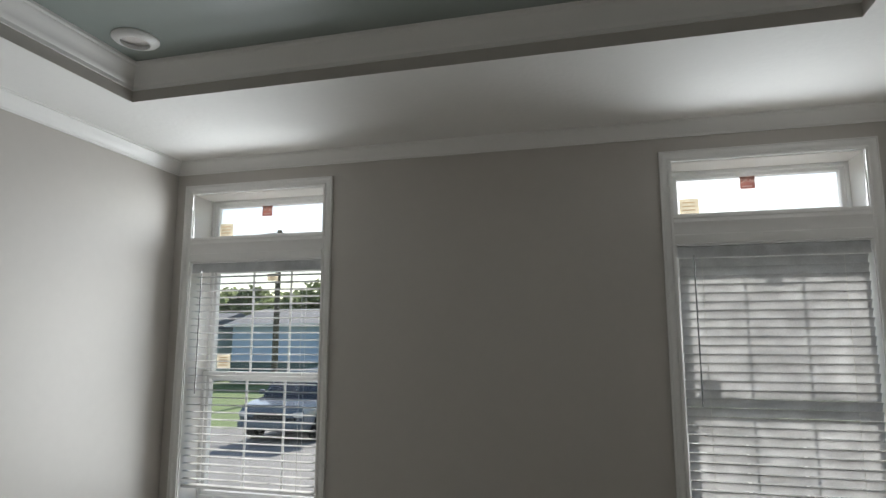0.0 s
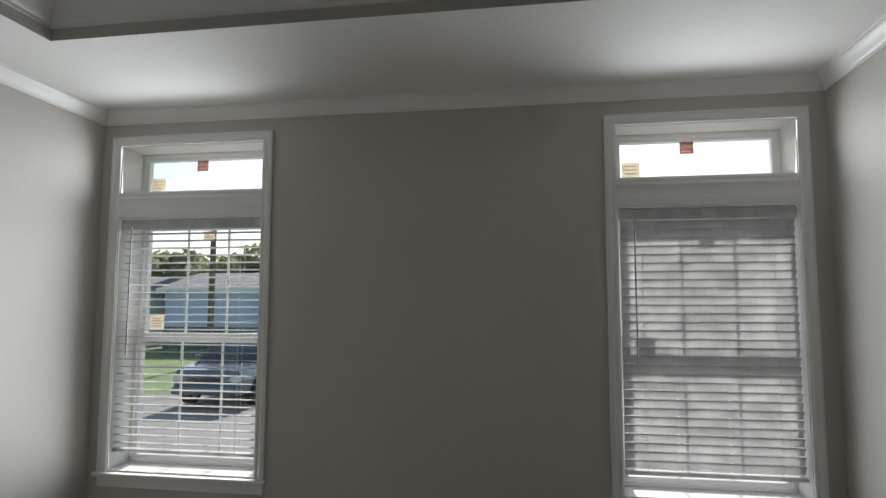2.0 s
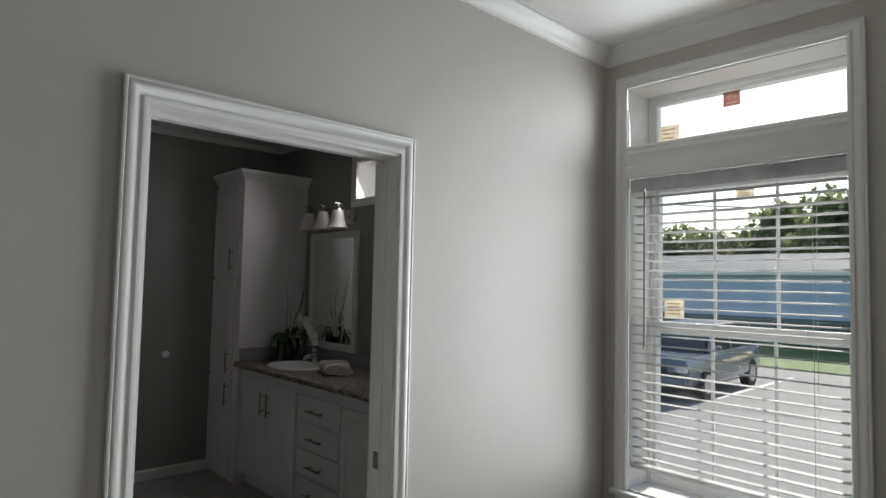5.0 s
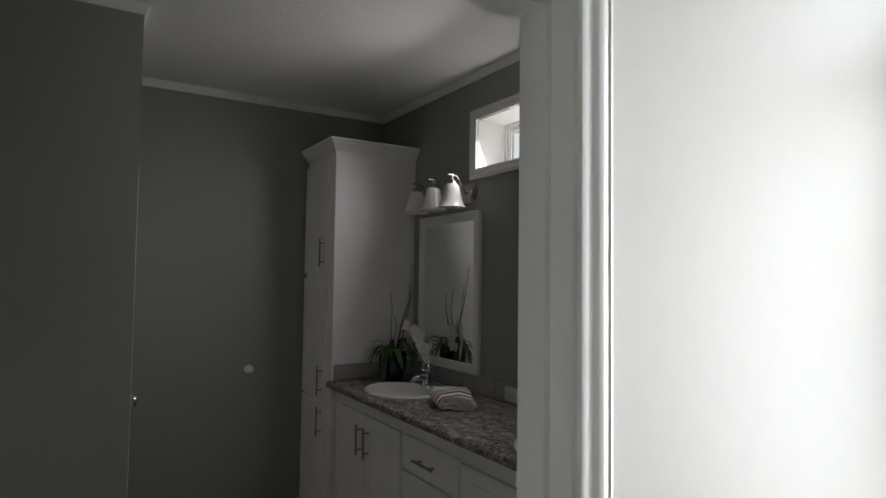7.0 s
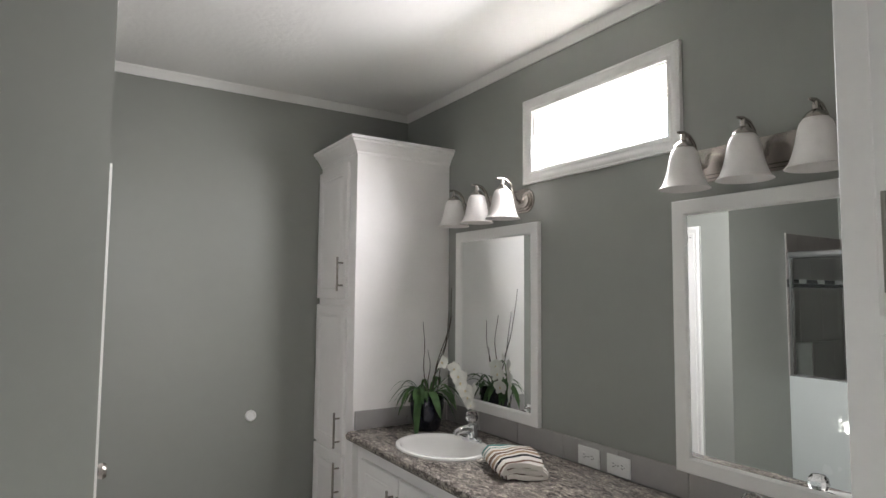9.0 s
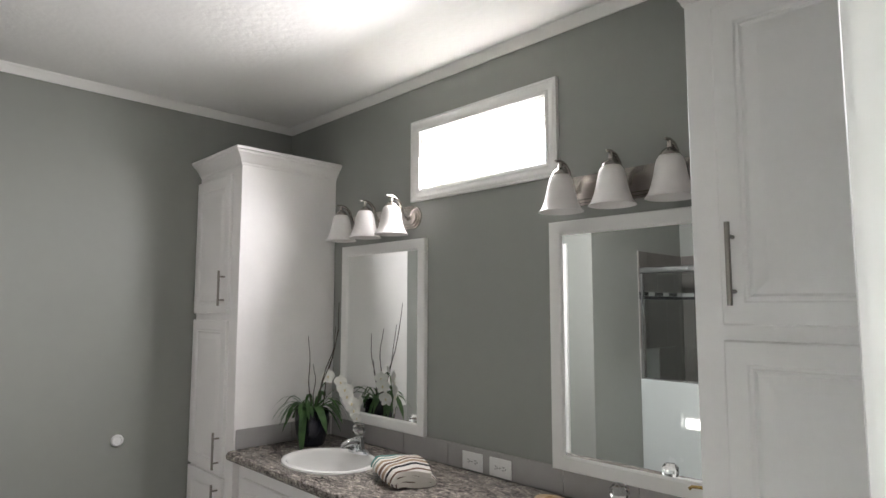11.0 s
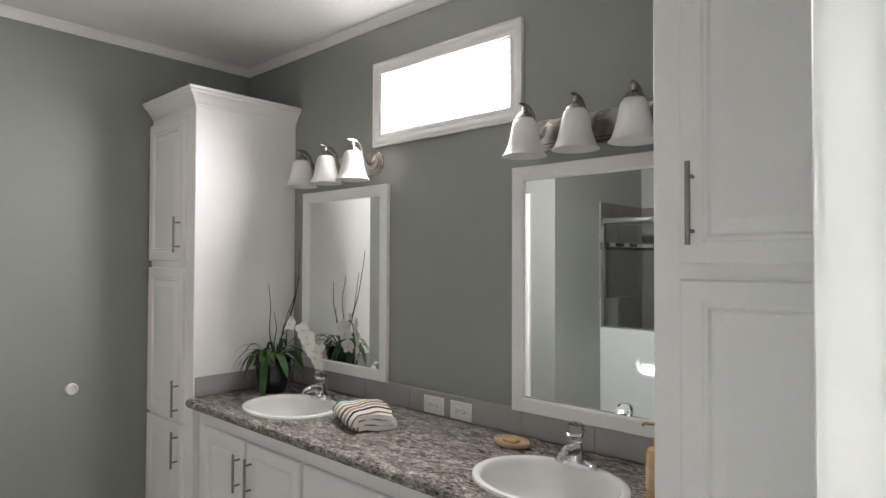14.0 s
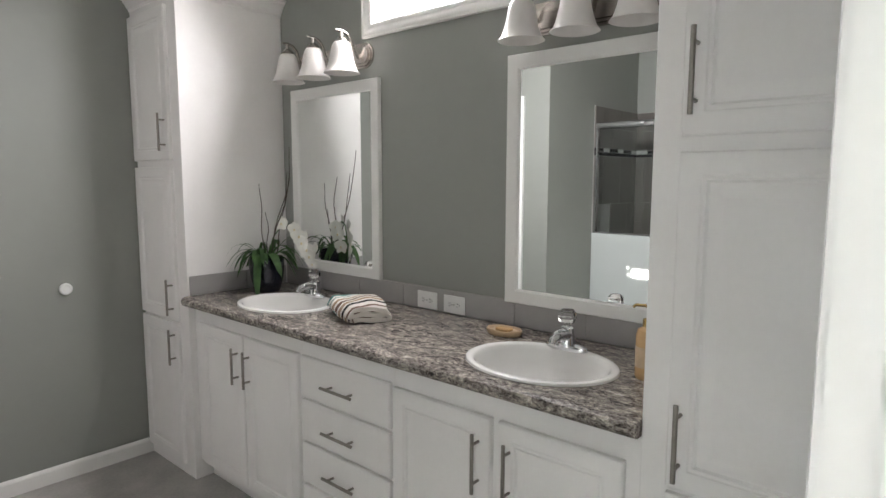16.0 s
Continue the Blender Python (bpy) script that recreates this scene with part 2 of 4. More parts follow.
# ---- mesh helpers ----
def link_mesh(name, bm, mats, smooth=False):
    me = bpy.data.meshes.new(name)
    bmesh.ops.recalc_face_normals(bm, faces=bm.faces)
    bm.to_mesh(me)
    bm.free()
    for m in mats if isinstance(mats, (list, tuple)) else [mats]:
        me.materials.append(m)
    if smooth:
        for f in me.polygons:
            f.use_smooth = True
        me.set_sharp_from_angle(angle=radians(38))
    return new(name, me)


def part(name, bm, mat, parent=None, label="", smooth=False):
    ob = link_mesh(name, bm, mat, smooth)
    ob.parent = parent
    return tagged(ob, label)


def thing(name, m=None, label="", category="", group="", kind=""):
    ob = new(name)
    ob.empty_display_size = 0.05
    if m is not None:
        ob.matrix_basis = m
    return tagged(ob, label, category, group, kind)


def structure(name, bm, mat, label, category="", smooth=False):
    return tagged(link_mesh(name, bm, mat, smooth), label, category or name.split("_")[0], kind="structure")


def box(x0, x1, y0, y1, z0, z1, bevel=0.0, seg=2, bm=None):
    bm = bm or bmesh.new()
    v = bmesh.ops.create_cube(bm, size=1, matrix=Matrix.LocRotScale(((x0 + x1) / 2, (y0 + y1) / 2, (z0 + z1) / 2), None, (abs(x1 - x0), abs(y1 - y0), abs(z1 - z0))))["verts"]
    if bevel:
        es = list({e for q in v for e in q.link_edges})
        bmesh.ops.bevel(bm, geom=es, offset=bevel, segments=seg, affect="EDGES", profile=0.5)
    return bm


def tube(points, radius, sides=10, bm=None, ends=True):
    """A round bar along points; radius may be a list."""
    bm = bm or bmesh.new()
    pts = [Vector(p) for p in points]
    radii = radius if isinstance(radius, (list, tuple)) else [radius] * len(pts)
    rings, side = [], None
    for i, p in enumerate(pts):
        d = (pts[min(i + 1, len(pts) - 1)] - pts[max(i - 1, 0)]).normalized()
        side = (side - d * side.dot(d)).normalized() if side else d.orthogonal().normalized()
        up = d.cross(side)
        rings.append([bm.verts.new(p + radii[i] * (math.cos(a) * side + math.sin(a) * up)) for a in (k * math.tau / sides for k in range(sides))])
    for r, s in zip(rings, rings[1:]):
        for k in range(sides):
            bm.faces.new((r[k], r[(k + 1) % sides], s[(k + 1) % sides], s[k]))
    if ends:
        bm.faces.new(rings[0][::-1])
        bm.faces.new(rings[-1])
    return bm


def lathe(profile, n=32, bm=None, at=(0, 0, 0), sx=1.0, sy=1.0):
    """A turned body: (radius, height) from bottom to top."""
    bm = bm or bmesh.new()
    rings = []
    for r, z in profile:
        if r < 1e-6:
            rings.append([bm.verts.new((at[0], at[1], at[2] + z))])
        else:
            rings.append([bm.verts.new((at[0] + sx * r * math.cos(k * math.tau / n), at[1] + sy * r * math.sin(k * math.tau / n), at[2] + z)) for k in range(n)])
    for a, b in zip(rings, rings[1:]):
        for k in range(n):
            q = [a[k % len(a)], a[(k + 1) % len(a)], b[(k + 1) % len(b)], b[k % len(b)]]
            q = [v for i, v in enumerate(q) if v not in q[:i]]
            if len(q) > 2:
                bm.faces.new(q)
    return bm


def sweep(corners, outs, normal, profile, closed=True, bm=None):
    """A mitred moulding: at every corner the profile (out, proud) is set off along the mitre and the normal."""
    bm = bm or bmesh.new()
    nrm = Vector(normal)
    rows = [[bm.verts.new(Vector(c) + Vector(o) * u + nrm * v) for c, o in zip(corners, outs)] for u, v in profile]
    cnt = len(corners)
    for a, b in zip(rows, rows[1:]):
        for k in range(cnt if closed else cnt - 1):
            j = (k + 1) % cnt
            bm.faces.new((a[k], a[j], b[j], b[k]))
    if not closed:
        for k in (0, cnt - 1):
            if len(rows) > 2:
                bm.faces.new([r[k] for r in rows])
    return bm


def pierced(axis, at0, at1, u0, u1, z0, z1, holes):
    """A wall slab between two planes of an axis, from u0 to u1 and z0 to z1, with rectangular holes (u0, u1, z0, z1)."""
    bm = bmesh.new()
    us = sorted({u0, u1, *[h[0] for h in holes], *[h[1] for h in holes]})
    zs = sorted({z0, z1, *[h[2] for h in holes], *[h[3] for h in holes]})
    seen = {}

    def vert(p, u, z):
        key = (p, u, z)
        if key not in seen:
            seen[key] = bm.verts.new((u, p, z) if axis == "y" else (p, u, z))
        return seen[key]

    def solid(i, k):
        if not (0 <= i < len(us) - 1 and 0 <= k < len(zs) - 1):
            return False
        u, z = (us[i] + us[i + 1]) / 2, (zs[k] + zs[k + 1]) / 2
        return not any(a < u < b and c < z < d for a, b, c, d in holes)

    for i in range(len(us) - 1):
        for k in range(len(zs) - 1):
            if not solid(i, k):
                continue
            a, b, c, d = us[i], us[i + 1], zs[k], zs[k + 1]
            for p in (at0, at1):
                bm.faces.new([vert(p, a, c), vert(p, b, c), vert(p, b, d), vert(p, a, d)])
            for di, dk, (p, q) in ((-1, 0, ((a, c), (a, d))), (1, 0, ((b, c), (b, d))), (0, -1, ((a, c), (b, c))), (0, 1, ((a, d), (b, d)))):
                if not solid(i + di, k + dk):
                    bm.faces.new([vert(at0, *p), vert(at0, *q), vert(at1, *q), vert(at1, *p)])
    return bm


def panel(w, h, rings, bm=None, at=(0, 0, 0)):
    """A moulded panel in the xz plane, facing -y: nested rings (inset, proud)."""
    bm = bm or bmesh.new()
    rows = []
    for i, d in rings:
        rows.append([bm.verts.new((at[0] + x, at[1] - d, at[2] + z)) for x, z in ((i, i), (w - i, i), (w - i, h - i), (i, h - i))])
    for a, b in zip(rows, rows[1:]):
        for k in range(4):
            bm.faces.new((a[k], a[(k + 1) % 4], b[(k + 1) % 4], b[k]))
    bm.faces.new(rows[-1])
    bm.faces.new(rows[0][::-1])
    return bm


CASING_S = [(0.0, 0.0), (0.0, 0.012), (0.004, 0.014), (0.012, 0.014), (0.016, 0.010), (0.024, 0.011), (0.030, 0.016), (0.036, 0.019), (0.046, 0.019), (0.050, 0.016), (0.053, 0.019), (0.058, 0.018), (0.058, 0.0)]
CASING = [(u * 1.0, v) for u, v in CASING_S]
DOOR_CASING = [(u * 1.03, v) for u, v in CASING_S]

# ---- plan ----
TOP = 2.78                                  # ceiling
NORTH, OUT = 3.64, 3.93                     # outer wall, inside and outside
DOORWALL, BATHSIDE = -2.87, -2.99           # wall between bedroom and bathroom
EAST, SOUTH, WEST = 1.262, -1.8, -6.27
DY0, DY1, DH = 1.449, 2.307, 2.046          # doorway
WIN = {"west": (-2.741, -1.812), "east": (0.205, 1.113)}
TR0, TR1, MW0, MW1 = 2.268, 2.562, 0.612, 2.115
BW = (-5.040, -4.288, 2.212, 2.498)
TX0, TX1, TY0, TY1, TZ = -2.375, 0.772, -0.85, 2.655, 2.942   # tray
SHX, SHY0, SHY1 = -5.15, 0.50, 1.26         # shower
TOILET = 1.906

window_light(*WIN["west"], MW0, MW1, 14, spread=112)
window_light(*WIN["west"], TR0, TR1, 4, tilt=4)
window_light(*WIN["east"], MW0, MW1, 5.5)
window_light(*WIN["east"], TR0, TR1, 3.5, tilt=4)
window_light(*BW, 3.9, (1.0, 0.97, 0.985), 27, spread=140)

# ---- large structure ----
holes = []
for a, b in WIN.values():
    holes += [(a, b, TR0, TR1), (a, b, MW0, MW1)]
structure("wall_north", pierced("y", NORTH, OUT, -2.93, EAST + 0.12, 0, 3.05, holes), PAINT_BED, "matte greige painted bedroom wall with two windows", "wall")
structure("wall_north_bath", pierced("y", NORTH, OUT, WEST - 0.12, -2.93, 0, 3.05, [BW]), PAINT_BATH, "sage grey painted bathroom wall behind the vanity", "wall")


def two_faced(name, bm, inner, outer, test, label):
    """A wall painted one colour on one side and another on the other."""
    ob = structure(name, bm, [inner, outer], label, "wall")
    for f in ob.data.polygons:
        f.material_index = 1 if test(f.normal) else 0
    return ob


two_faced("wall_west", pierced("x", BATHSIDE, DOORWALL, SOUTH, NORTH, 0, 3.05, [(DY0, DY1, -1, DH)]), PAINT_BED, PAINT_BATH, lambda n: n.x < -0.5, "partition wall, greige towards the bedroom, sage towards the bathroom")
structure("wall_east", box(EAST, EAST + 0.12, SOUTH, NORTH, 0, 3.05), PAINT_BED, "matte greige painted bedroom wall", "wall")
structure("wall_south", box(BATHSIDE, EAST + 0.12, SOUTH - 0.12, SOUTH, 0, 3.05), PAINT_BED, "matte greige painted bedroom wall", "wall")
structure("wall_bath_west", box(WEST - 0.12, WEST, 0.38, NORTH, 0, 3.05), PAINT_BATH, "sage grey painted bathroom end wall", "wall")
structure("wall_toilet", pierced("y", TOILET - 0.12, TOILET, WEST, SHX, 0, TOP, [(-6.18, -5.40, -1, 2.045)]), PAINT_BATH, "sage grey wall with a closed door", "wall")
structure("wall_shower_side", box(SHX - 0.12, SHX, SHY0, TOILET - 0.12, 0, TOP), PAINT_BATH, "sage grey wall beside the shower", "wall")
structure("wall_shower_back", box(WEST, BATHSIDE, SHY0 - 0.12, SHY0, 0, 3.05), PAINT_BATH, "sage grey wall behind the shower", "wall")
structure("wall_shower_end", box(-3.55, BATHSIDE, SHY0, SHY1, 0, TOP), PAINT_BATH, "sage grey wall at the shower's end", "wall")
structure("floor_bedroom", box(BATHSIDE + 0.06, EAST + 0.12, SOUTH - 0.12, OUT, -0.12, 0), CARPET, "beige carpeted bedroom floor", "floor")
structure("floor_bath", box(WEST - 0.12, BATHSIDE + 0.06, 0.38, OUT, -0.12, 0), FLOOR, "mottled grey vinyl bathroom floor", "floor")
structure("ceiling_bath", box(WEST, BATHSIDE, SHY0, NORTH, TOP, TOP + 0.08), CEILING, "white textured bathroom ceiling", "ceiling")
soffit = bmesh.new()
for q in ((DOORWALL, TX0, SOUTH, NORTH), (TX1, EAST, SOUTH, NORTH), (TX0, TX1, TY1, NORTH), (TX0, TX1, SOUTH, TY0)):
    box(*q, TOP, 3.03, bm=soffit)
two_faced("ceiling_soffit", soffit, PAINT_BED, CEILING, lambda n: abs(n.z) > 0.5, "white dropped ceiling border round a tray with greige sides")
structure("ceiling_tray", box(TX0, TX1, TY0, TY1, TZ, 3.03), PAINT_TRAY, "sage grey recessed tray ceiling", "ceiling")
structure("roof_deck", box(WEST - 0.2, EAST + 0.2, SOUTH - 0.2, OUT + 0.05, 3.05, 3.15), ROOF, "grey roof deck", "roof")


def rect(x0, x1, y0, y1, z):
    return [(x0, y0, z), (x1, y0, z), (x1, y1, z), (x0, y1, z)], [(1, 1, 0), (-1, 1, 0), (-1, -1, 0), (1, -1, 0)]


# crown: the profile's first value goes into the room, the second down from the ceiling
HIGH = [(0.0, 0.082), (0.007, 0.082), (0.009, 0.070), (0.014, 0.066), (0.018, 0.054), (0.034, 0.034), (0.048, 0.022), (0.052, 0.012), (0.060, 0.009), (0.062, 0.0), (0.0, 0.0)]
c, o = rect(DOORWALL, EAST, SOUTH, NORTH, TOP)
structure("crown_moulding", sweep(c, o, (0, 0, -1), HIGH), TRIM, "white painted crown moulding round the bedroom", "trim", True)
c, o = rect(TX0, TX1, TY0, TY1, TZ)
structure("tray_crown_moulding", sweep(c, o, (0, 0, -1), [(u * 1.4, v * 1.3) for u, v in HIGH]), TRIM, "white painted crown moulding inside the tray", "trim", True)
c = [(WEST, TOILET, TOP), (SHX, TOILET, TOP), (SHX, SHY0, TOP), (BATHSIDE, SHY0, TOP), (BATHSIDE, NORTH, TOP), (WEST, NORTH, TOP)]
o = [(1, 1, 0), (1, 1, 0), (1, 1, 0), (-1, 1, 0), (-1, -1, 0), (1, -1, 0)]
structure("ceiling_trim", sweep(c, o, (0, 0, -1), [(0, 0.048), (0.009, 0.048), (0.012, 0.038), (0.018, 0.016), (0.023, 0.010), (0.023, 0.0), (0, 0)]), TRIM, "slim white trim under the bathroom ceiling", "trim", True)
BASE = [(0, 0.0), (0.012, 0.0), (0.012, 0.066), (0.008, 0.076), (0.004, 0.082), (0, 0.082)]
structure("baseboard_bath_west", sweep([(WEST, TOILET, 0), (WEST, 3.07, 0)], [(1, 0, 0)] * 2, (0, 0, 1), BASE, False), TRIM, "white painted baseboard", "baseboard")
structure("baseboard_toilet", sweep([(-5.335, TOILET, 0), (SHX, TOILET, 0), (SHX, SHY1, 0)], [(0, 1, 0), (1, 1, 0), (1, 0, 0)], (0, 0, 1), BASE, False), TRIM, "white painted baseboard", "baseboard")


# ---- doorway ----
def door_lining():
    bm = bmesh.new()
    for y0, y1 in ((DY0, DY0 + 0.018), (DY1 - 0.018, DY1)):
        box(BATHSIDE - 0.003, DOORWALL + 0.003, y0, y1, 0, DH, bm=bm)
    box(BATHSIDE - 0.003, DOORWALL + 0.003, DY0 + 0.018, DY1 - 0.018, DH - 0.018, DH, bm=bm)
    for y0, y1 in ((DY0 + 0.018, DY0 + 0.030), (DY1 - 0.030, DY1 - 0.018)):
        box(BATHSIDE + 0.04, BATHSIDE + 0.075, y0, y1, 0, DH - 0.018, bm=bm)
    box(BATHSIDE + 0.04, BATHSIDE + 0.075, DY0 + 0.030, DY1 - 0.030, DH - 0.030, DH - 0.018, bm=bm)
    frame_ob = structure("door_1", bm, TRIM, "white painted open doorway lining with moulded casing", "doorway")
    a, b, h = DY0 + 0.008, DY1 - 0.008, DH - 0.008
    for x, n in ((DOORWALL, 1), (BATHSIDE, -1)):
        cs = [(x, a, 0), (x, a, h), (x, b, h), (x, b, 0)]
        os_ = [(0, -1, 0), (0, -1, 1), (0, 1, 1), (0, 1, 0)]
        part("casing", sweep(cs, os_, (n, 0, 0), DOOR_CASING, False), TRIM, frame_ob, "white fluted casing", True)
    bm = box(BATHSIDE + 0.045, BATHSIDE + 0.073, DY1 - 0.0315, DY1 - 0.0295, 0.93, 0.99)
    part("strike_plate", bm, PULL, frame_ob, "nickel strike plate")
    part("hinge", box(DOORWALL - 0.035, DOORWALL - 0.004, DY0 + 0.0175, DY0 + 0.0205, 1.72, 1.81), NICKEL, frame_ob, "nickel hinge leaf")
    return frame_ob


door_lining()


def toilet_door():
    x0, x1, y, h = -6.18, -5.40, TOILET, 2.045
    bm = bmesh.new()
    box(x0, x0 + 0.018, y - 0.12, y + 0.003, 0, h, bm=bm)
    box(x1 - 0.018, x1, y - 0.12, y + 0.003, 0, h, bm=bm)
    box(x0 + 0.018, x1 - 0.018, y - 0.12, y + 0.003, h - 0.018, h, bm=bm)
    d = structure("door_2", bm, TRIM, "closed white six-panel door with white casing", "door")
    a, b, top = x0 + 0.008, x1 - 0.008, h - 0.008
    part("casing", sweep([(a, y, 0), (a, y, top), (b, y, top), (b, y, 0)], [(-1, 0, 0), (-1, 0, 1), (1, 0, 1), (1, 0, 0)], (0, 1, 0), CASING, False), TRIM, d, "white moulded casing", True)
    lx0, lx1 = x0 + 0.021, x1 - 0.021
    leaf = part("leaf", box(lx0, lx1, y - 0.045, y - 0.008, 0.012, h - 0.022, 0.002, 1), TRIM, d, "white moulded door leaf")
    w = (lx1 - lx0 - 0.30) / 2
    for k in range(2):
        for z0, z1 in ((0.22, 0.86), (1.00, 1.52), (1.64, 1.90)):
            bm = panel(w, z1 - z0, [(0, -0.002), (0, 0.0015), (0.008, -0.005), (0.02, -0.005), (0.045, 0.001)])
            bmesh.ops.transform(bm, matrix=pose(lx0 + 0.10 + k * (w + 0.10) + w, y - 0.008, z0, 0, 0, 180), verts=bm.verts)
            part("door_panel", bm, TRIM, leaf)
    kb = lathe([(0.032, 0), (0.032, 0.006), (0.012, 0.010), (0.011, 0.03), (0.026, 0.036), (0.030, 0.05), (0.024, 0.062), (0, 0.066)], 24)
    bmesh.ops.transform(kb, matrix=pose(lx1 - 0.065, y - 0.008, 0.975, -90, 0, 0), verts=kb.verts)
    part("door_knob", kb, NICKEL, d, "brushed nickel knob", True)


toilet_door()


# ---- windows ----
def glazing(parent, x0, x1, z0, z1, y, rail=0.042, muntins=0, name="sash", glazed=True):
    """A vinyl sash in an opening, with its pane and grille bars."""
    cs, os_ = [(x0, y, z0), (x1, y, z0), (x1, y, z1), (x0, y, z1)], [(1, 0, 1), (-1, 0, 1), (-1, 0, -1), (1, 0, -1)]
    s = part(name, sweep(cs, os_, (0, -1, 0), [(0, -0.03), (0, 0.014), (0.004, 0.018), (rail * 0.45, 0.018), (rail * 0.5, 0.008), (rail - 0.004, 0.008), (rail, 0.0), (rail, -0.03)]), VINYL, parent, "white vinyl sash")
    if not glazed:
        return s
    pane = part("pane", box(x0 + rail - 0.004, x1 - rail + 0.004, y + 0.006, y + 0.010, z0 + rail - 0.004, z1 - rail + 0.004), GLASS, s)
    pane.visible_shadow = False
    for k in range(muntins):
        x = x0 + rail + (x1 - x0 - 2 * rail) * (k + 1) / (muntins + 1)
        part("muntin", box(x - 0.007, x + 0.007, y - 0.002, y + 0.005, z0 + rail, z1 - rail), VINYL, s)
    return s


def casing_of(parent, x0, x1, z0, z1):
    c = [(x0, NORTH, z0), (x1, NORTH, z0), (x1, NORTH, z1), (x0, NORTH, z1)]
    o = [(-1, 0, -1), (1, 0, -1), (1, 0, 1), (-1, 0, 1)]
    return part("window_casing", sweep(c, o, (0, -1, 0), CASING), TRIM, parent, "white moulded casing", True)


def reveal(x0, x1, z0, z1, bm=None):
    """White lining boards of an opening."""
    t, y0, y1 = 0.006, NORTH - 0.001, 3.925
    bm = box(x0, x0 + t, y0, y1, z0, z1, bm=bm)
    box(x1 - t, x1, y0, y1, z0, z1, bm=bm)
    box(x0 + t, x1 - t, y0, y1, z0, z0 + t, bm=bm)
    box(x0 + t, x1 - t, y0, y1, z1 - t, z1, bm=bm)
    return bm


def sticker(parent, x, z, w, h, mat, y, text="", bars=0):
    s = part("sticker", box(x - w / 2, x + w / 2, y - 0.001, y, z - h / 2, z + h / 2), mat, parent, "printed paper sticker on the glass")
    if text:
        cu = bpy.data.curves.new("lettering", "FONT")
        cu.body, cu.size, cu.align_x, cu.align_y = text, w * 0.40, "CENTER", "CENTER"
        cu.materials.append(PETAL)
        ob = new("lettering", cu)
        ob.matrix_basis = pose(x, y - 0.002, z + h * 0.12, 90, 0, 0)
        ob.parent = s
    for k in range(bars):
        zz = z + h * (0.25 - 0.5 * k / max(1, bars - 1)) if bars > 1 else z - h * 0.3
        part("print_bar", box(x - w * 0.36, x + w * 0.30, y - 0.002, y - 0.001, zz - h * 0.035, zz + h * 0.035), WOODISH if bars > 1 else PETAL, s)


def bedroom_window(name, x0, x1):
    w = structure(name, reveal(x0, x1, MW0, MW1, reveal(x0, x1, TR0, TR1)), TRIM, "white transom over a double-hung window with white casing", "window")
    e = 0.055
    # casing round both lights, with a flat mullion board between
    c = [(x0, NORTH, MW0), (x0, NORTH, TR1), (x1, NORTH, TR1), (x1, NORTH, MW0)]
    o = [(-1, 0, 0), (-1, 0, 1), (1, 0, 1), (1, 0, 0)]
    part("window_casing", sweep(c, o, (0, -1, 0), CASING, False), TRIM, w, "white moulded casing", True)
    part("mullion_board", sweep([(x0, NORTH, TR0), (x1, NORTH, TR0)], [(0, 0, -1)] * 2, (0, -1, 0), [(0, 0), (0, 0.012), (0.004, 0.014), (0.012, 0.014), (0.016, 0.010), (0.024, 0.011), (0.036, 0.019), (0.050, 0.016), (0.056, 0.013), (0.10, 0.013), (0.104, 0.017), (0.140, 0.017), (0.150, 0.012), (0.153, 0.0)], False), TRIM, w, "white moulded mullion board", True)
    stool = box(x0 - e - 0.02, x1 + e + 0.02, NORTH - 0.045, NORTH, MW0 - 0.022, MW0, 0.006)
    box(x0, x1, NORTH, 3.85, MW0 - 0.006, MW0 + 0.008, bm=stool)
    part("window_sill", stool, TRIM, w, "white painted stool")
    part("apron", box(x0 - e, x1 + e, NORTH - 0.016, NORTH, MW0 - 0.085, MW0 - 0.022, 0.004), TRIM, w, "white painted apron")
    i = 0.006
    glazing(w, x0 + i, x1 - i, TR0 + i, TR1 - i, 3.845, 0.045, 0, "transom_sash")
    mid = 1.385
    glazing(w, x0 + i, x1 - i, mid - 0.03, MW1 - i, 3.867, 0.045, 2, "upper_sash")
    low = glazing(w, x0 + i, x1 - i, MW0 + 0.008, mid + 0.03, 3.835, 0.050, 2, "lower_sash")
    for k in (0.25, 0.75):
        xx = x0 + (x1 - x0) * k
        part("sash_lock", box(xx - 0.03, xx + 0.03, 3.805, 3.820, mid + 0.018, mid + 0.032, 0.004), VINYL, low)
    sticker(w, x0 + 0.415, TR1 - 0.085, 0.075, 0.07, STICKER_R, 3.848, "DP-66", 1)
    sticker(w, x0 + 0.110, TR0 + 0.092, 0.10, 0.085, STICKER_Y, 3.848, "", 3)
    sticker(w, x0 + 0.125, mid + 0.095, 0.10, 0.10, STICKER_Y, 3.868, "", 4)
    sticker(w, x0 + 0.50 * (x1 - x0), MW1 - 0.085, 0.08, 0.05, STICKER_Y, 3.868, "", 3)
    return w


bedroom_window("window_1", *WIN["west"])
bedroom_window("window_2", *WIN["east"])


def bath_window():
    x0, x1, z0, z1 = BW
    w = structure("window_3", reveal(*BW), TRIM, "small high white sliding window with white casing", "window")
    casing_of(w, *BW)
    glazing(w, x0 + 0.006, x1 - 0.006, z0 + 0.006, z1 - 0.006, 3.845, 0.034, 0, "window_frame", False)
    glazing(w, x0 + 0.045, x1 - 0.045, z0 + 0.045, z1 - 0.045, 3.855, 0.026, 0, "sash")


bath_window()


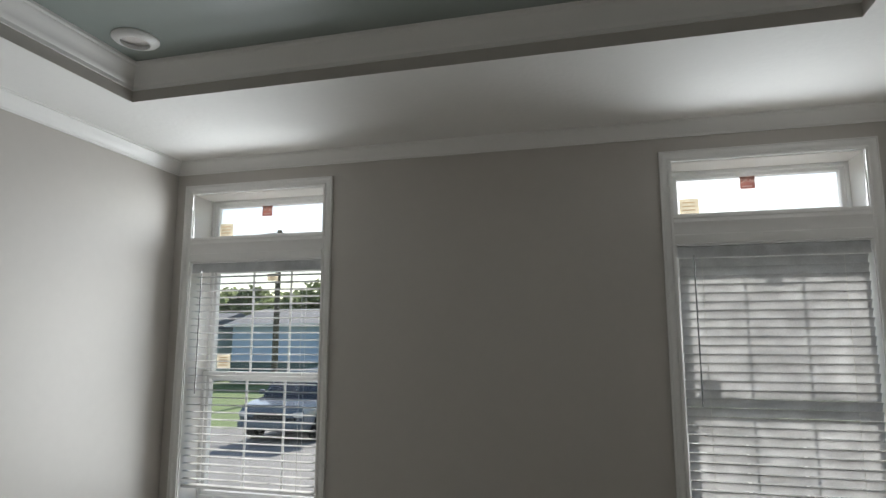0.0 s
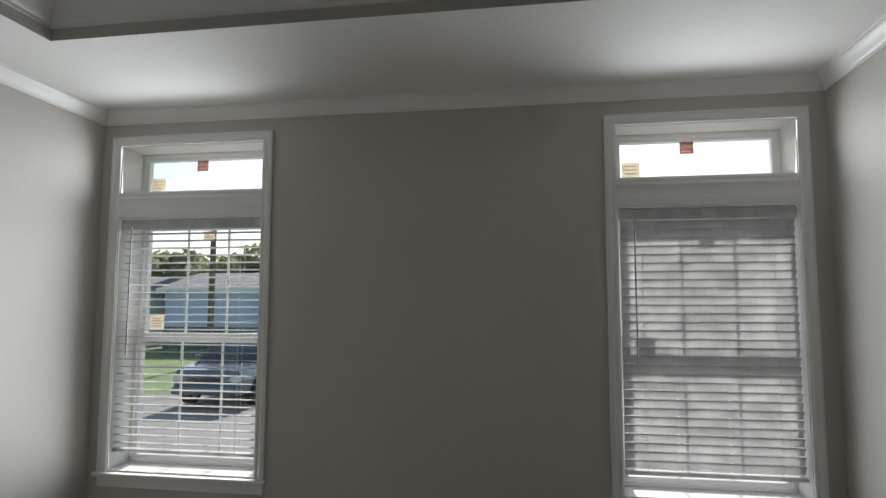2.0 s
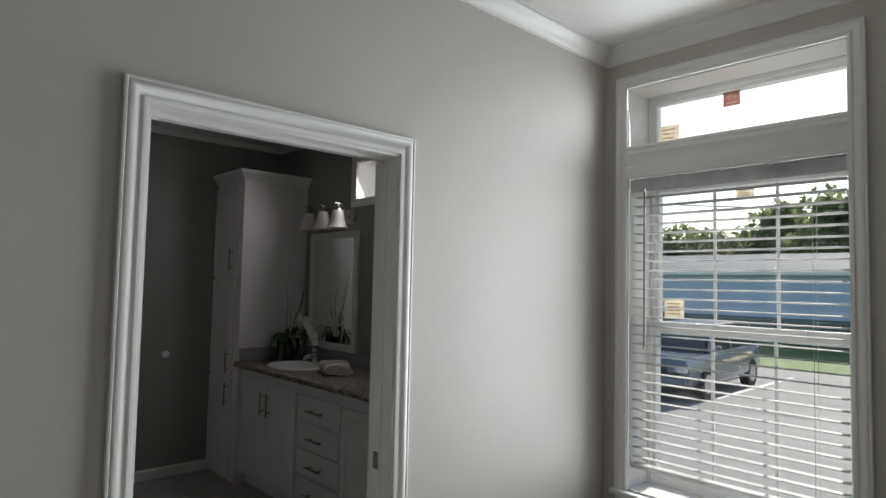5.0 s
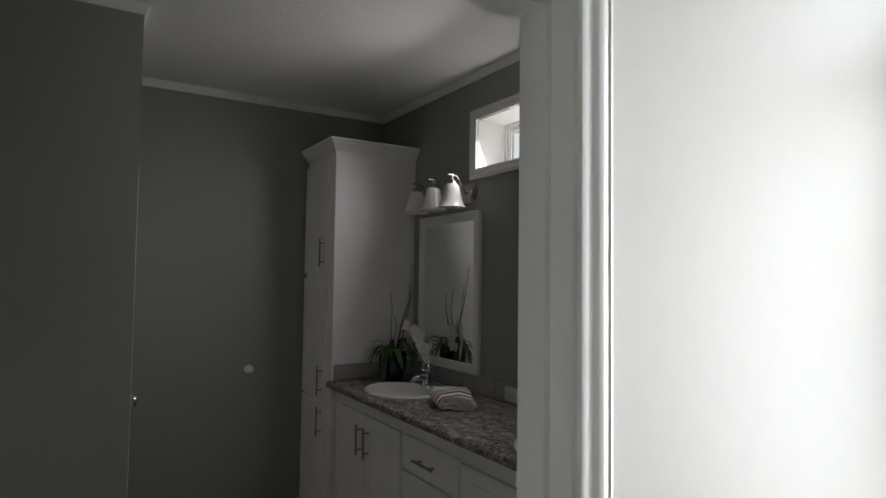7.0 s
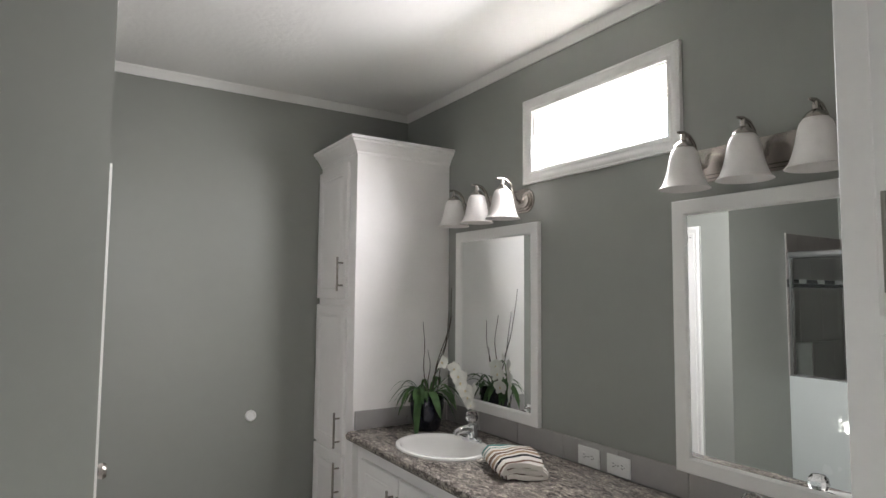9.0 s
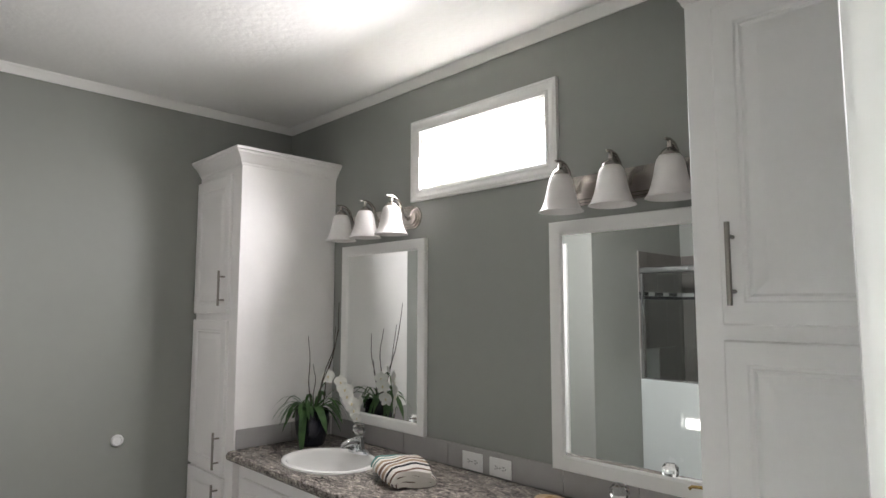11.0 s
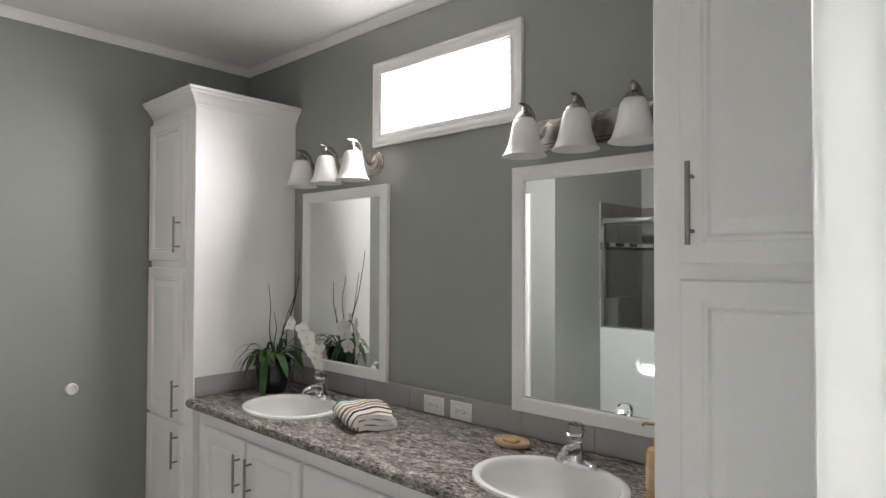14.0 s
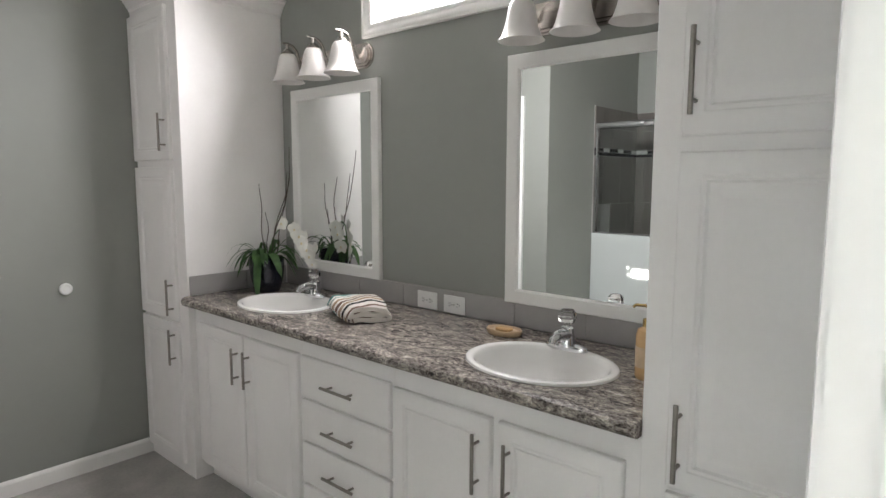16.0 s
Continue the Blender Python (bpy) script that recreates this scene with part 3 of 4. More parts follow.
def blind(x0, x1, tilt, label):
    """A faux-wood blind: headrail, valance, slats, cords, bottom rail and tilt wand."""
    b = thing("venetian_blind", pose((x0 + x1) / 2, 3.676, 0), label, "blind", "bedroom window blinds")
    w, top = (x1 - x0) / 2 - 0.014, MW1 - 0.008
    part("headrail", box(-w, w, -0.022, 0.026, top - 0.045, top, 0.003), SLAT, b)
    part("valance", box(-w - 0.004, w + 0.004, -0.032, -0.024, top - 0.062, top - 0.004, 0.003), SLAT, b, "white valance strip")
    n, z_hi, z_lo = 29, top - 0.085, 0.775
    bm = bmesh.new()
    rows = []
    for k in range(7):
        u = -0.025 + 0.05 * k / 6
        z = 0.0035 * (1 - (u / 0.025) ** 2)
        rows.append([bm.verts.new((s * (w - 0.004), u, z + d)) for s, d in ((-1, 0), (1, 0), (1, -0.0028), (-1, -0.0028))])
    for p, q in zip(rows, rows[1:]):
        for k in range(4):
            bm.faces.new((p[k], p[(k + 1) % 4], q[(k + 1) % 4], q[k]))
    bm.faces.new(rows[0][::-1])
    bm.faces.new(rows[-1])
    first = None
    for k in range(n):
        z = z_hi + (z_lo - z_hi) * k / (n - 1)
        if first is None:
            ob = first = part("slat", bm, SLAT, b, "", True)
        else:
            ob = new("slat", first.data)
            ob.parent = b
        ob.matrix_basis = pose(random.uniform(-0.0015, 0.0015), 0, z, tilt + random.uniform(-1.6, 1.6), random.uniform(-0.12, 0.12), 0)
    part("bottom_rail", box(-w, w, -0.025, 0.025, 0.722, 0.742, 0.004), SLAT, b)
    for x in (-w * 0.74, w * 0.74):
        for y in (-0.0275, 0.0275):
            part("ladder_cord", tube([(x, y, 0.735), (x, y, top - 0.04)], 0.0011, 6), CORD, b)
    part("tilt_wand", tube([(-w + 0.075, -0.040, top - 0.05), (-w + 0.076, -0.042, 1.29)], 0.0042, 8), WAND, b, "smoky plastic wand", True)
    for s in (-1, 1):
        part("bracket", box(s * (w + 0.006) - 0.004, s * (w + 0.006) + 0.004, -0.036, 0.026, top - 0.052, top + 0.002, 0.001), PLASTIC, b)
    return b


blind(*WIN["west"], -4, "white faux-wood venetian blind with its slats open")
blind(*WIN["east"], -62, "white faux-wood venetian blind with its slats nearly shut")


# ---- recessed lamp ----
def downlight(x, y, z):
    d = thing("recessed_downlight", pose(x, y, z), "white round recessed downlight, switched off", "downlight")
    part("trim_ring", lathe([(0.066, -0.001), (0.098, -0.001), (0.098, -0.006), (0.092, -0.012), (0.066, -0.024), (0.060, -0.024), (0.062, -0.012), (0.066, -0.001)], 40), PLASTIC, d, "white trim ring", True)
    part("lens", lathe([(0, -0.002), (0.061, -0.002), (0.0615, -0.004), (0, -0.004)], 32), SHADE, d, "frosted lens")
    part("baffle", lathe([(0.0622, -0.006), (0.056, -0.0045), (0.0622, -0.0043)], 32), PLASTIC, d)


downlight(-2.125, 2.380, TZ)


# ---- bathroom cabinets ----
RINGS = [(0, 0), (0, 0.015), (0.004, 0.019), (0.048, 0.019), (0.052, 0.0165), (0.057, 0.0165), (0.061, 0.019), (0.067, 0.014), (0.072, 0.014), (0.098, 0.0185)]
FLAT = [(0, 0), (0, 0.015), (0.005, 0.019)]


def bar_pull(parent, x, y, z, length, vertical=True):
    """A bar pull on two posts, proud of the face at y."""
    bm, r, off = bmesh.new(), 0.0058, 0.032
    h = length / 2
    if vertical:
        tube([(x, y - off, z - h), (x, y - off, z + h)], r, 14, bm)
        posts = [(x, z - h * 0.66), (x, z + h * 0.66)]
    else:
        tube([(x - h, y - off, z), (x + h, y - off, z)], r, 14, bm)
        posts = [(x - h * 0.66, z), (x + h * 0.66, z)]
    for px, pz in posts:
        tube([(px, y + 0.001, pz), (px, y - off, pz)], 0.0045, 10, bm)
    return part("handle", bm, PULL, parent, "dark brushed nickel bar pull", True)


def cupboard_door(parent, x0, x1, z0, z1, y, pull_x, pull_z, length=0.165):
    d = part("door", panel(x1 - x0, z1 - z0, RINGS, at=(x0, y, z0)), CABINET, parent, "white raised-panel door")
    bar_pull(d, pull_x, y - 0.019, pull_z, length)
    return d


def linen_cabinet(x0, x1, side, label):
    """A tall cabinet against the outer wall; side: -1 where its pulls are on the low-x edge."""
    y = 3.066
    t = thing("linen_cabinet", pose(0, 0, 0), label, "cabinet", "tall bathroom cabinets")
    body = bmesh.new()
    box(x0, x1, y, NORTH - 0.002, 0.0, 2.375, 0.002, 1, bm=body)
    part("body", body, CABINET, t)
    d0, d1 = (x0 + 0.006, x1 - 0.088) if side > 0 else (x0 + 0.066, x1 - 0.03)
    px = d1 - 0.032 if side > 0 else d0 + 0.030
    for z0, z1, pz in ((0.06, 0.790, 0.672), (0.805, 1.570, 0.925), (1.603, 2.330, 1.735)):
        cupboard_door(t, d0, d1, z0, z1, y, px, pz, 0.18)
    c = [(x0, NORTH - 0.002, 2.365), (x0, y, 2.365), (x1, y, 2.365), (x1, NORTH - 0.002, 2.365)]
    o = [(-1, 0, 0), (-1, -1, 0), (1, -1, 0), (1, 0, 0)]
    if side > 0:
        c, o = c[1:], [(0, -1, 0), (1, -1, 0), (1, 0, 0)]
    else:
        c, o = c[:3], [(-1, 0, 0), (-1, -1, 0), (0, -1, 0)]
    prof = [(0, 0), (0.005, 0.0), (0.007, 0.012), (0.013, 0.016), (0.020, 0.030), (0.036, 0.050), (0.046, 0.056), (0.048, 0.066), (0.056, 0.070), (0.056, 0.084), (0, 0.084)]
    part("cornice", sweep(c, o, (0, 0, 1), prof, False), CABINET, t, "white crown cornice", True)
    return t


linen_cabinet(WEST + 0.002, -5.765, 1, "tall white linen cabinet with three raised-panel doors")
linen_cabinet(-3.470, BATHSIDE - 0.004, -1, "tall white linen cabinet beside the doorway")
VF = 3.100


def vanity_unit(x0, x1, fronts, label):
    v = thing("vanity_cabinet", pose(0, 0, 0), label, "cabinet", "vanity base units")
    bm = box(x0, x1, VF, NORTH - 0.002, 0.10, 0.79)
    part("body", bm, CABINET, v)
    part("top_rail", box(x0, x1, VF, VF + 0.02, 0.79, 0.898), CABINET, v)
    part("back_rail", box(x0, x1, NORTH - 0.03, NORTH - 0.002, 0.79, 0.898), CABINET, v)
    part("toe_kick", box(x0, x1, VF + 0.06, NORTH - 0.002, 0.0, 0.10), CABINET, v)
    for f in fronts:
        if f[0] == "door":
            cupboard_door(v, *f[1:5], VF, *f[5:])
        else:
            d = part("drawer", panel(f[2] - f[1], f[4] - f[3], FLAT, at=(f[1], VF, f[3])), CABINET, v, "white flat drawer front")
            bar_pull(d, (f[1] + f[2]) / 2, VF - 0.019, (f[3] + f[4]) / 2 - 0.005, 0.175, False)


vanity_unit(-5.763, -4.882, [("door", -5.700, -5.305, 0.107, 0.820, -5.345, 0.68), ("door", -5.292, -4.895, 0.107, 0.820, -5.250, 0.68)], "white vanity base with two raised-panel doors")
vanity_unit(-4.880, -4.352, [("drawer", -4.868, -4.364, a, a + 0.165) for a in (0.655, 0.477, 0.299, 0.121)], "white vanity base with four drawers")
vanity_unit(-4.350, -3.474, [("door", -4.345, -3.932, 0.107, 0.812, -3.975, 0.67, 0.185), ("door", -3.905, -3.520, 0.107, 0.812, -3.862, 0.67, 0.185)], "white vanity base with two doors under the basin")
SINKS = [(-5.262, 3.285), (-3.895, 3.285)]


def counter():
    """A postformed top with a rolled nose, cut out for the two basins."""
    bm = bmesh.new()
    x0, x1, z = -5.763, -3.472, 0.942
    prof = [(NORTH - 0.014, z), (3.062, z), (3.045, z - 0.002), (3.034, z - 0.008), (3.029, z - 0.018), (3.030, z - 0.030), (3.036, z - 0.040), (3.046, z - 0.044), (NORTH - 0.014, z - 0.044)]
    rows = [[bm.verts.new((x, y, q)) for y, q in prof] for x in (x0, x1)]
    for k in range(1, len(prof) - 2):
        bm.faces.new((rows[0][k], rows[0][(k + 1) % len(prof)], rows[1][(k + 1) % len(prof)], rows[1][k]))
    bm.faces.new(rows[0])
    bm.faces.new(rows[1][::-1])
    # flat top with two oval openings
    ax, ay, n = 0.228, 0.178, 40
    edge = sorted({x0, x1, *[s[0] + q for s in SINKS for q in (-0.26, 0.26)]})
    ya, yb = 3.062, NORTH - 0.014
    for a, b in zip(edge, edge[1:]):
        hit = [s for s in SINKS if a < s[0] < b]
        if not hit:
            bm.faces.new([bm.verts.new(p) for p in ((a, ya, z), (b, ya, z), (b, yb, z), (a, yb, z))])
            continue
        cx, cy = hit[0]
        inner, outer = [], []
        for k in range(n):
            t = k * math.tau / n
            c, s = math.cos(t), math.sin(t)
            inner.append(bm.verts.new((cx + ax * c, cy + ay * s, z)))
            reach = min((b - cx if c > 0 else cx - a) / max(abs(c), 1e-9), (yb - cy if s > 0 else cy - ya) / max(abs(s), 1e-9))
            outer.append(bm.verts.new((cx + reach * c, cy + reach * s, z)))
        for k in range(n):
            bm.faces.new((inner[k], outer[k], outer[(k + 1) % n], inner[(k + 1) % n]))
        for px, py in ((a, ya), (b, ya), (b, yb), (a, yb)):
            near = sorted(outer, key=lambda q: (q.co.x - px) ** 2 + (q.co.y - py) ** 2)[:2]
            if min((q.co - Vector((px, py, z))).length for q in near) > 1e-5:
                bm.faces.new((near[0], bm.verts.new((px, py, z)), near[1]))
    ob = tagged(link_mesh("countertop", bm, LAMINATE), "brown and grey granite-patterned laminate vanity top", "countertop")
    return ob


counter()


def backsplash():
    b = thing("backsplash", None, "row of taupe ceramic tiles above the vanity top", "backsplash")
    part("grout_bed", box(-5.762, -3.474, NORTH - 0.006, NORTH - 0.002, 0.944, 1.036), GROUT, b)
    x, step, first = -5.754, 0.3055, None
    mesh = None
    while x < -3.49:
        w = min(step - 0.003, -3.476 - x)
        ob = part("tile", box(0, w, NORTH - 0.013, NORTH - 0.005, 0.944, 1.038, 0.0015, 1), SPLASH, b) if mesh is None or w < step - 0.004 else new("tile", mesh)
        mesh = mesh or ob.data
        ob.parent, ob.matrix_basis = b, pose(x, 0, 0)
        x += step
    y = 3.075
    while y < NORTH - 0.05:
        e = min(y + 0.303, NORTH - 0.015)
        part("tile", box(-5.764, -5.756, y, e, 0.944, 1.038, 0.0015, 1), SPLASH, b)
        y = e + 0.003
    part("edge_trim", box(-5.754, -3.476, NORTH - 0.0135, NORTH - 0.002, 1.0385, 1.042, 0.001, 1), GROUT, b)


backsplash()


def basin(x, y):
    s = thing("basin", pose(x, y, 0.942), "white oval drop-in porcelain basin in the vanity top", "sink", "vanity basins")
    prof = [(0.0, -0.125), (0.30, -0.122), (0.55, -0.108), (0.72, -0.080), (0.82, -0.040), (0.86, -0.010), (0.88, 0.004), (0.91, 0.010), (0.96, 0.011), (0.99, 0.008), (1.0, 0.001), (0.97, 0.0005)]
    part("bowl", lathe([(r * 0.25, z) for r, z in prof], 56, sx=1.0, sy=0.80), PORCELAIN, s, "", True)
    part("drain", lathe([(0, 0.003), (0.018, 0.003), (0.021, 0.0), (0.021, -0.002)], 24, at=(0, 0, -0.122)), CHROME, s, "chrome drain", True)
    f = thing("faucet", pose(x + 0.0, y + 0.165, 0.9525), "chrome basin faucet with clear acrylic knob", "faucet", "basin faucets")
    base = bmesh.new()
    lathe([(0, 0), (0.98, 0), (1.0, 0.006), (0.94, 0.014), (0.6, 0.020), (0, 0.021)], 32, base, sx=0.078, sy=0.027)
    part("base_plate", base, CHROME, f, "", True)
    body = lathe([(0.030, 0.012), (0.028, 0.03), (0.023, 0.055), (0.021, 0.072), (0.014, 0.078), (0, 0.079)], 24)
    part("body", body, CHROME, f, "", True)
    part("spout", tube([(0, 0.005, 0.045), (0, -0.030, 0.054), (0, -0.062, 0.054), (0, -0.088, 0.047), (0, -0.095, 0.034)], [0.024, 0.021, 0.017, 0.014, 0.012], 16), CHROME, f, "", True)
    kn = lathe([(0.012, 0.079), (0.012, 0.086), (0.026, 0.092), (0.031, 0.105), (0.029, 0.122), (0.020, 0.133), (0, 0.135)], 10)
    part("knob", kn, CRYSTAL, f, "clear faceted acrylic knob")
    part("lift_rod", tube([(0, 0.022, 0.02), (0, 0.030, 0.07)], 0.003, 8), CHROME, f)
    return s


for p in SINKS:
    basin(*p)


def wall_mirror(x0, x1, z0, z1):
    m = thing("wall_mirror", None, "rectangular wall mirror in a flat white frame", "mirror", "vanity mirrors")
    y = NORTH - 0.001
    c, o = [(x0, y, z0), (x1, y, z0), (x1, y, z1), (x0, y, z1)], [(1, 0, 1), (-1, 0, 1), (-1, 0, -1), (1, 0, -1)]
    part("frame", sweep(c, o, (0, -1, 0), [(0, 0), (0, 0.020), (0.003, 0.023), (0.047, 0.023), (0.052, 0.019), (0.055, 0.012), (0.055, 0)]), TRIM, m, "white painted frame")
    part("mirror_glass", box(x0 + 0.05, x1 - 0.05, y - 0.012, y - 0.006, z0 + 0.05, z1 - 0.05), MIRROR, m, "silvered mirror glass")


wall_mirror(-5.664, -4.988, 1.040, 1.970)
wall_mirror(-4.270, -3.594, 1.036, 1.970)


def vanity_light(x, z=2.080):
    s = thing("vanity_light", pose(x, NORTH, z), "brushed nickel three-lamp wall light with frosted bell shades", "wall lamp", "vanity lights")
    plate = bmesh.new()
    for w, h, d in ((0.290, 0.057, 0.010), (0.280, 0.047, 0.018), (0.270, 0.036, 0.026)):
        pts = []
        for k in range(33):
            t = -math.pi / 2 + math.pi * k / 32
            pts.append((w - h + h * math.cos(t), h * math.sin(t)))
        pts += [(-a, b) for a, b in reversed(pts)]
        lo = [plate.verts.new((a, 0, b)) for a, b in pts]
        hi = [plate.verts.new((a, -d, b)) for a, b in pts]
        for k in range(len(pts)):
            j = (k + 1) % len(pts)
            if (lo[k].co - lo[j].co).length > 1e-6:
                plate.faces.new((lo[k], lo[j], hi[j], hi[k]))
        plate.faces.new(hi)
    part("back_plate", plate, NICKEL, s, "brushed nickel stepped plate", True)
    for dx in (-0.208, 0.0, 0.208):
        arm = tube([(dx, -0.020, -0.010), (dx, -0.045, 0.0), (dx, -0.060, 0.030), (dx, -0.072, 0.066), (dx, -0.095, 0.088), (dx, -0.125, 0.096), (dx, -0.155, 0.094)], [0.010, 0.009, 0.008, 0.008, 0.008, 0.007, 0.004], 12)
        tube([(dx, -0.125, 0.092), (dx, -0.125, 0.070), (dx, -0.125, 0.062), (dx, -0.125, 0.050), (dx, -0.125, 0.044)], [0.007, 0.009, 0.022, 0.031, 0.034], 20, arm)
        part("arm", arm, NICKEL, s, "brushed nickel gooseneck arm", True)
        prof = [(0.020, 0.048), (0.032, 0.044), (0.041, 0.032), (0.047, 0.012), (0.052, -0.018), (0.060, -0.050), (0.070, -0.078), (0.082, -0.092), (0.079, -0.092), (0.067, -0.077), (0.057, -0.050), (0.049, -0.018), (0.044, 0.012), (0.038, 0.030), (0.020, 0.042)]
        part("shade", lathe(prof, 32, at=(dx, -0.125, 0)), SHADE, s, "frosted white bell shade", True)
    return s


vanity_light(-5.322)
vanity_light(-3.932)


def outlet(x, z):
    o = thing("outlet", pose(x, NORTH - 0.0135, z), "white duplex electrical outlet on the backsplash", "outlet", "backsplash outlets")
    part("cover_plate", box(-0.058, 0.058, -0.006, 0, -0.038, 0.038, 0.003), PLASTIC, o)
    for dx in (-0.021, 0.021):
        r = part("receptacle", box(dx - 0.016, dx + 0.016, -0.008, -0.005, -0.015, 0.015, 0.001, 1), PLASTIC, o)
        for dz in (-0.006, 0.006):
            part("slot", box(dx - 0.005, dx + 0.004, -0.0085, -0.0078, dz - 0.0012, dz + 0.0012), DARK, r)
        part("slot", box(dx + 0.008, dx + 0.012, -0.0085, -0.0078, -0.002, 0.002), DARK, r)
    part("screw", tube([(0, -0.006, 0), (0, -0.0072, 0)], 0.0028, 10), NICKEL, o)


outlet(-4.687, 0.985)
outlet(-4.532, 0.985)

# wall bumper for the door knob
bump = lathe([(0.030, 0), (0.030, 0.006), (0.026, 0.012), (0.020, 0.013), (0.017, 0.009), (0, 0.008)], 28)
bmesh.ops.transform(bump, matrix=pose(WEST, 2.69, 0.967, 0, 90, 0), verts=bump.verts)
tagged(link_mesh("door_stop", bump, PLASTIC, True), "round white plastic wall bumper", "door stop")


# ---- things on the vanity top ----
def towel():
    """A striped towel folded in a loose S, three plies high."""
    bm, path = bmesh.new(), []
    hw, t = 0.082, 0.0255
    for k in range(3):
        z = 0.016 + k * 0.0305
        xs = [-hw, hw] if k % 2 == 0 else [hw, -hw]
        path += [(xs[0] + (xs[1] - xs[0]) * i / 8, z + 0.003 * math.sin(i * 1.3 + k)) for i in range(9)]
        if k < 2:
            sgn = 1 if xs[1] > 0 else -1
            path += [(xs[1] + sgn * 0.0152 * math.sin(a), z + 0.01525 - 0.01525 * math.cos(a)) for a in (math.pi * q / 5 for q in range(1, 5))]
    nn = []
    for i, p in enumerate(path):
        a, b = Vector(path[max(i - 1, 0)]), Vector(path[min(i + 1, len(path) - 1)])
        d = (b - a).normalized()
        nn.append(Vector((-d.y, d.x)))
    outline = [(Vector(p) + n * t * 0.48) for p, n in zip(path, nn)] + [(Vector(p) - n * t * 0.48) for p, n in reversed(list(zip(path, nn)))]
    rows, m = [], 24
    for k in range(m + 1):
        u = -1 + 2 * k / m
        x = 0.138 * u
        squeeze = 1 - 0.16 * abs(u) ** 4
        rows.append([bm.verts.new((x + 0.006 * math.sin(30 * q.x), q.x * squeeze + 0.004 * math.sin(9 * x + 2), max(0.0005, q.y * (0.94 - 0.22 * abs(u) ** 4 - 0.20 * abs(q.x / 0.1) ** 4) + 0.005 * math.sin(22 * x + 24 * q.x)))) for q in outline])
    c = len(outline)
    for a, b in zip(rows, rows[1:]):
        for k in range(c):
            bm.faces.new((a[k], a[(k + 1) % c], b[(k + 1) % c], b[k]))
    half = c // 2
    for r in (rows[0], rows[-1]):
        for k in range(half - 1):
            bm.faces.new((r[k], r[k + 1], r[c - 2 - k], r[c - 1 - k]))
    ob = tagged(link_mesh("towel", bm, TOWEL, True), "folded striped towel in cream, teal, brown and black", "towel")
    ob.matrix_basis = pose(-4.805, 3.330, 0.943, 0, 0, -20)
    return ob


towel()


def soap_dish():
    d = thing("soap_dish", pose(-4.185, 3.500, 0.943), "oval tan wooden soap dish with a bar of soap", "soap dish")
    part("dish", lathe([(0, 0.004), (0.9, 0.0), (1.0, 0.008), (1.02, 0.018), (0.97, 0.022), (0.85, 0.014), (0, 0.012)], 32, sx=0.072, sy=0.048), WOODISH, d, "", True)
    part("soap_bar", box(-0.030, 0.030, -0.019, 0.019, 0.012, 0.026, 0.007, 3), SOAP, d, "brown soap bar", True)


soap_dish()


def soap_bottle():
    b = thing("soap_bottle", pose(-3.585, 3.365, 0.943), "amber soap bottle with a gold pump", "soap bottle")
    part("bottle", lathe([(0, 0), (0.031, 0.0), (0.034, 0.006), (0.034, 0.125), (0.030, 0.142), (0.016, 0.150), (0.014, 0.156), (0, 0.156)], 28), SOAP, b, "amber bottle", True)
    part("label", lathe([(0.0345, 0.035), (0.0345, 0.095)], 28), WOODISH, b, "tan paper label")
    pump = lathe([(0.017, 0.152), (0.017, 0.172), (0.006, 0.176), (0.005, 0.205), (0.011, 0.206), (0.011, 0.216), (0, 0.217)], 20)
    tube([(0, 0, 0.211), (-0.035, -0.012, 0.211), (-0.042, -0.014, 0.204)], 0.0045, 8, pump)
    part("pump", pump, GOLD, b, "gold pump", True)


soap_bottle()


def blade(length, width, yaw, lift, droop, bm, start=0.12):
    """One arching strap leaf with a keel."""
    rows, n = [], 9
    for k in range(n + 1):
        t = k / n
        r = 0.02 + length * t * (0.92 - 0.12 * t)
        z = start + lift * math.sin(min(1, t * 1.25) * math.pi / 2) - droop * t ** 2.2
        w = width * (0.35 + 1.3 * t) * max(0.0, 1 - t) ** 0.55 + 0.0006
        c, s = math.cos(yaw + 0.25 * t), math.sin(yaw + 0.25 * t)
        rows.append([bm.verts.new((r * c - q * w * s, r * s + q * w * c, z + abs(q) * w * 0.25)) for q in (-1, 0, 1)])
    for a, b in zip(rows, rows[1:]):
        for j in (0, 1):
            bm.faces.new((a[j], a[j + 1], b[j + 1], b[j]))


def flower(at, yaw, tip, size):
    f = bmesh.new()
    for k in range(5):
        ang = math.pi / 2 + k * math.tau / 5
        wide = 1.0 if k in (1, 4) else 0.62
        rows = []
        for j in range(6):
            t = j / 5
            r, w = size * t, size * 0.62 * wide * math.sin(math.pi * min(1, 0.12 + 0.80 * t)) ** 0.8
            bend = -0.10 * size * math.sin(t * math.pi) + 0.16 * size * t * t
            rows.append([f.verts.new((r * math.cos(ang) - q * w * math.sin(ang), -bend - abs(q) * w * 0.12, r * math.sin(ang) + q * w * math.cos(ang))) for q in (-1, -0.4, 0.4, 1)])
        for a, b in zip(rows, rows[1:]):
            for j in range(3):
                f.faces.new((a[j], a[j + 1], b[j + 1], b[j]))
    m = pose(*at, tip, 0, yaw)
    bmesh.ops.transform(f, matrix=m, verts=f.verts)
    lip = lathe([(0, -0.2), (0.10, -0.14), (0.13, 0.0), (0.08, 0.13), (0, 0.18)], 10)
    bmesh.ops.transform(lip, matrix=m @ Matrix.Translation((0, -0.006, -0.003)) @ Matrix.Scale(size, 4), verts=lip.verts)
    return f, lip


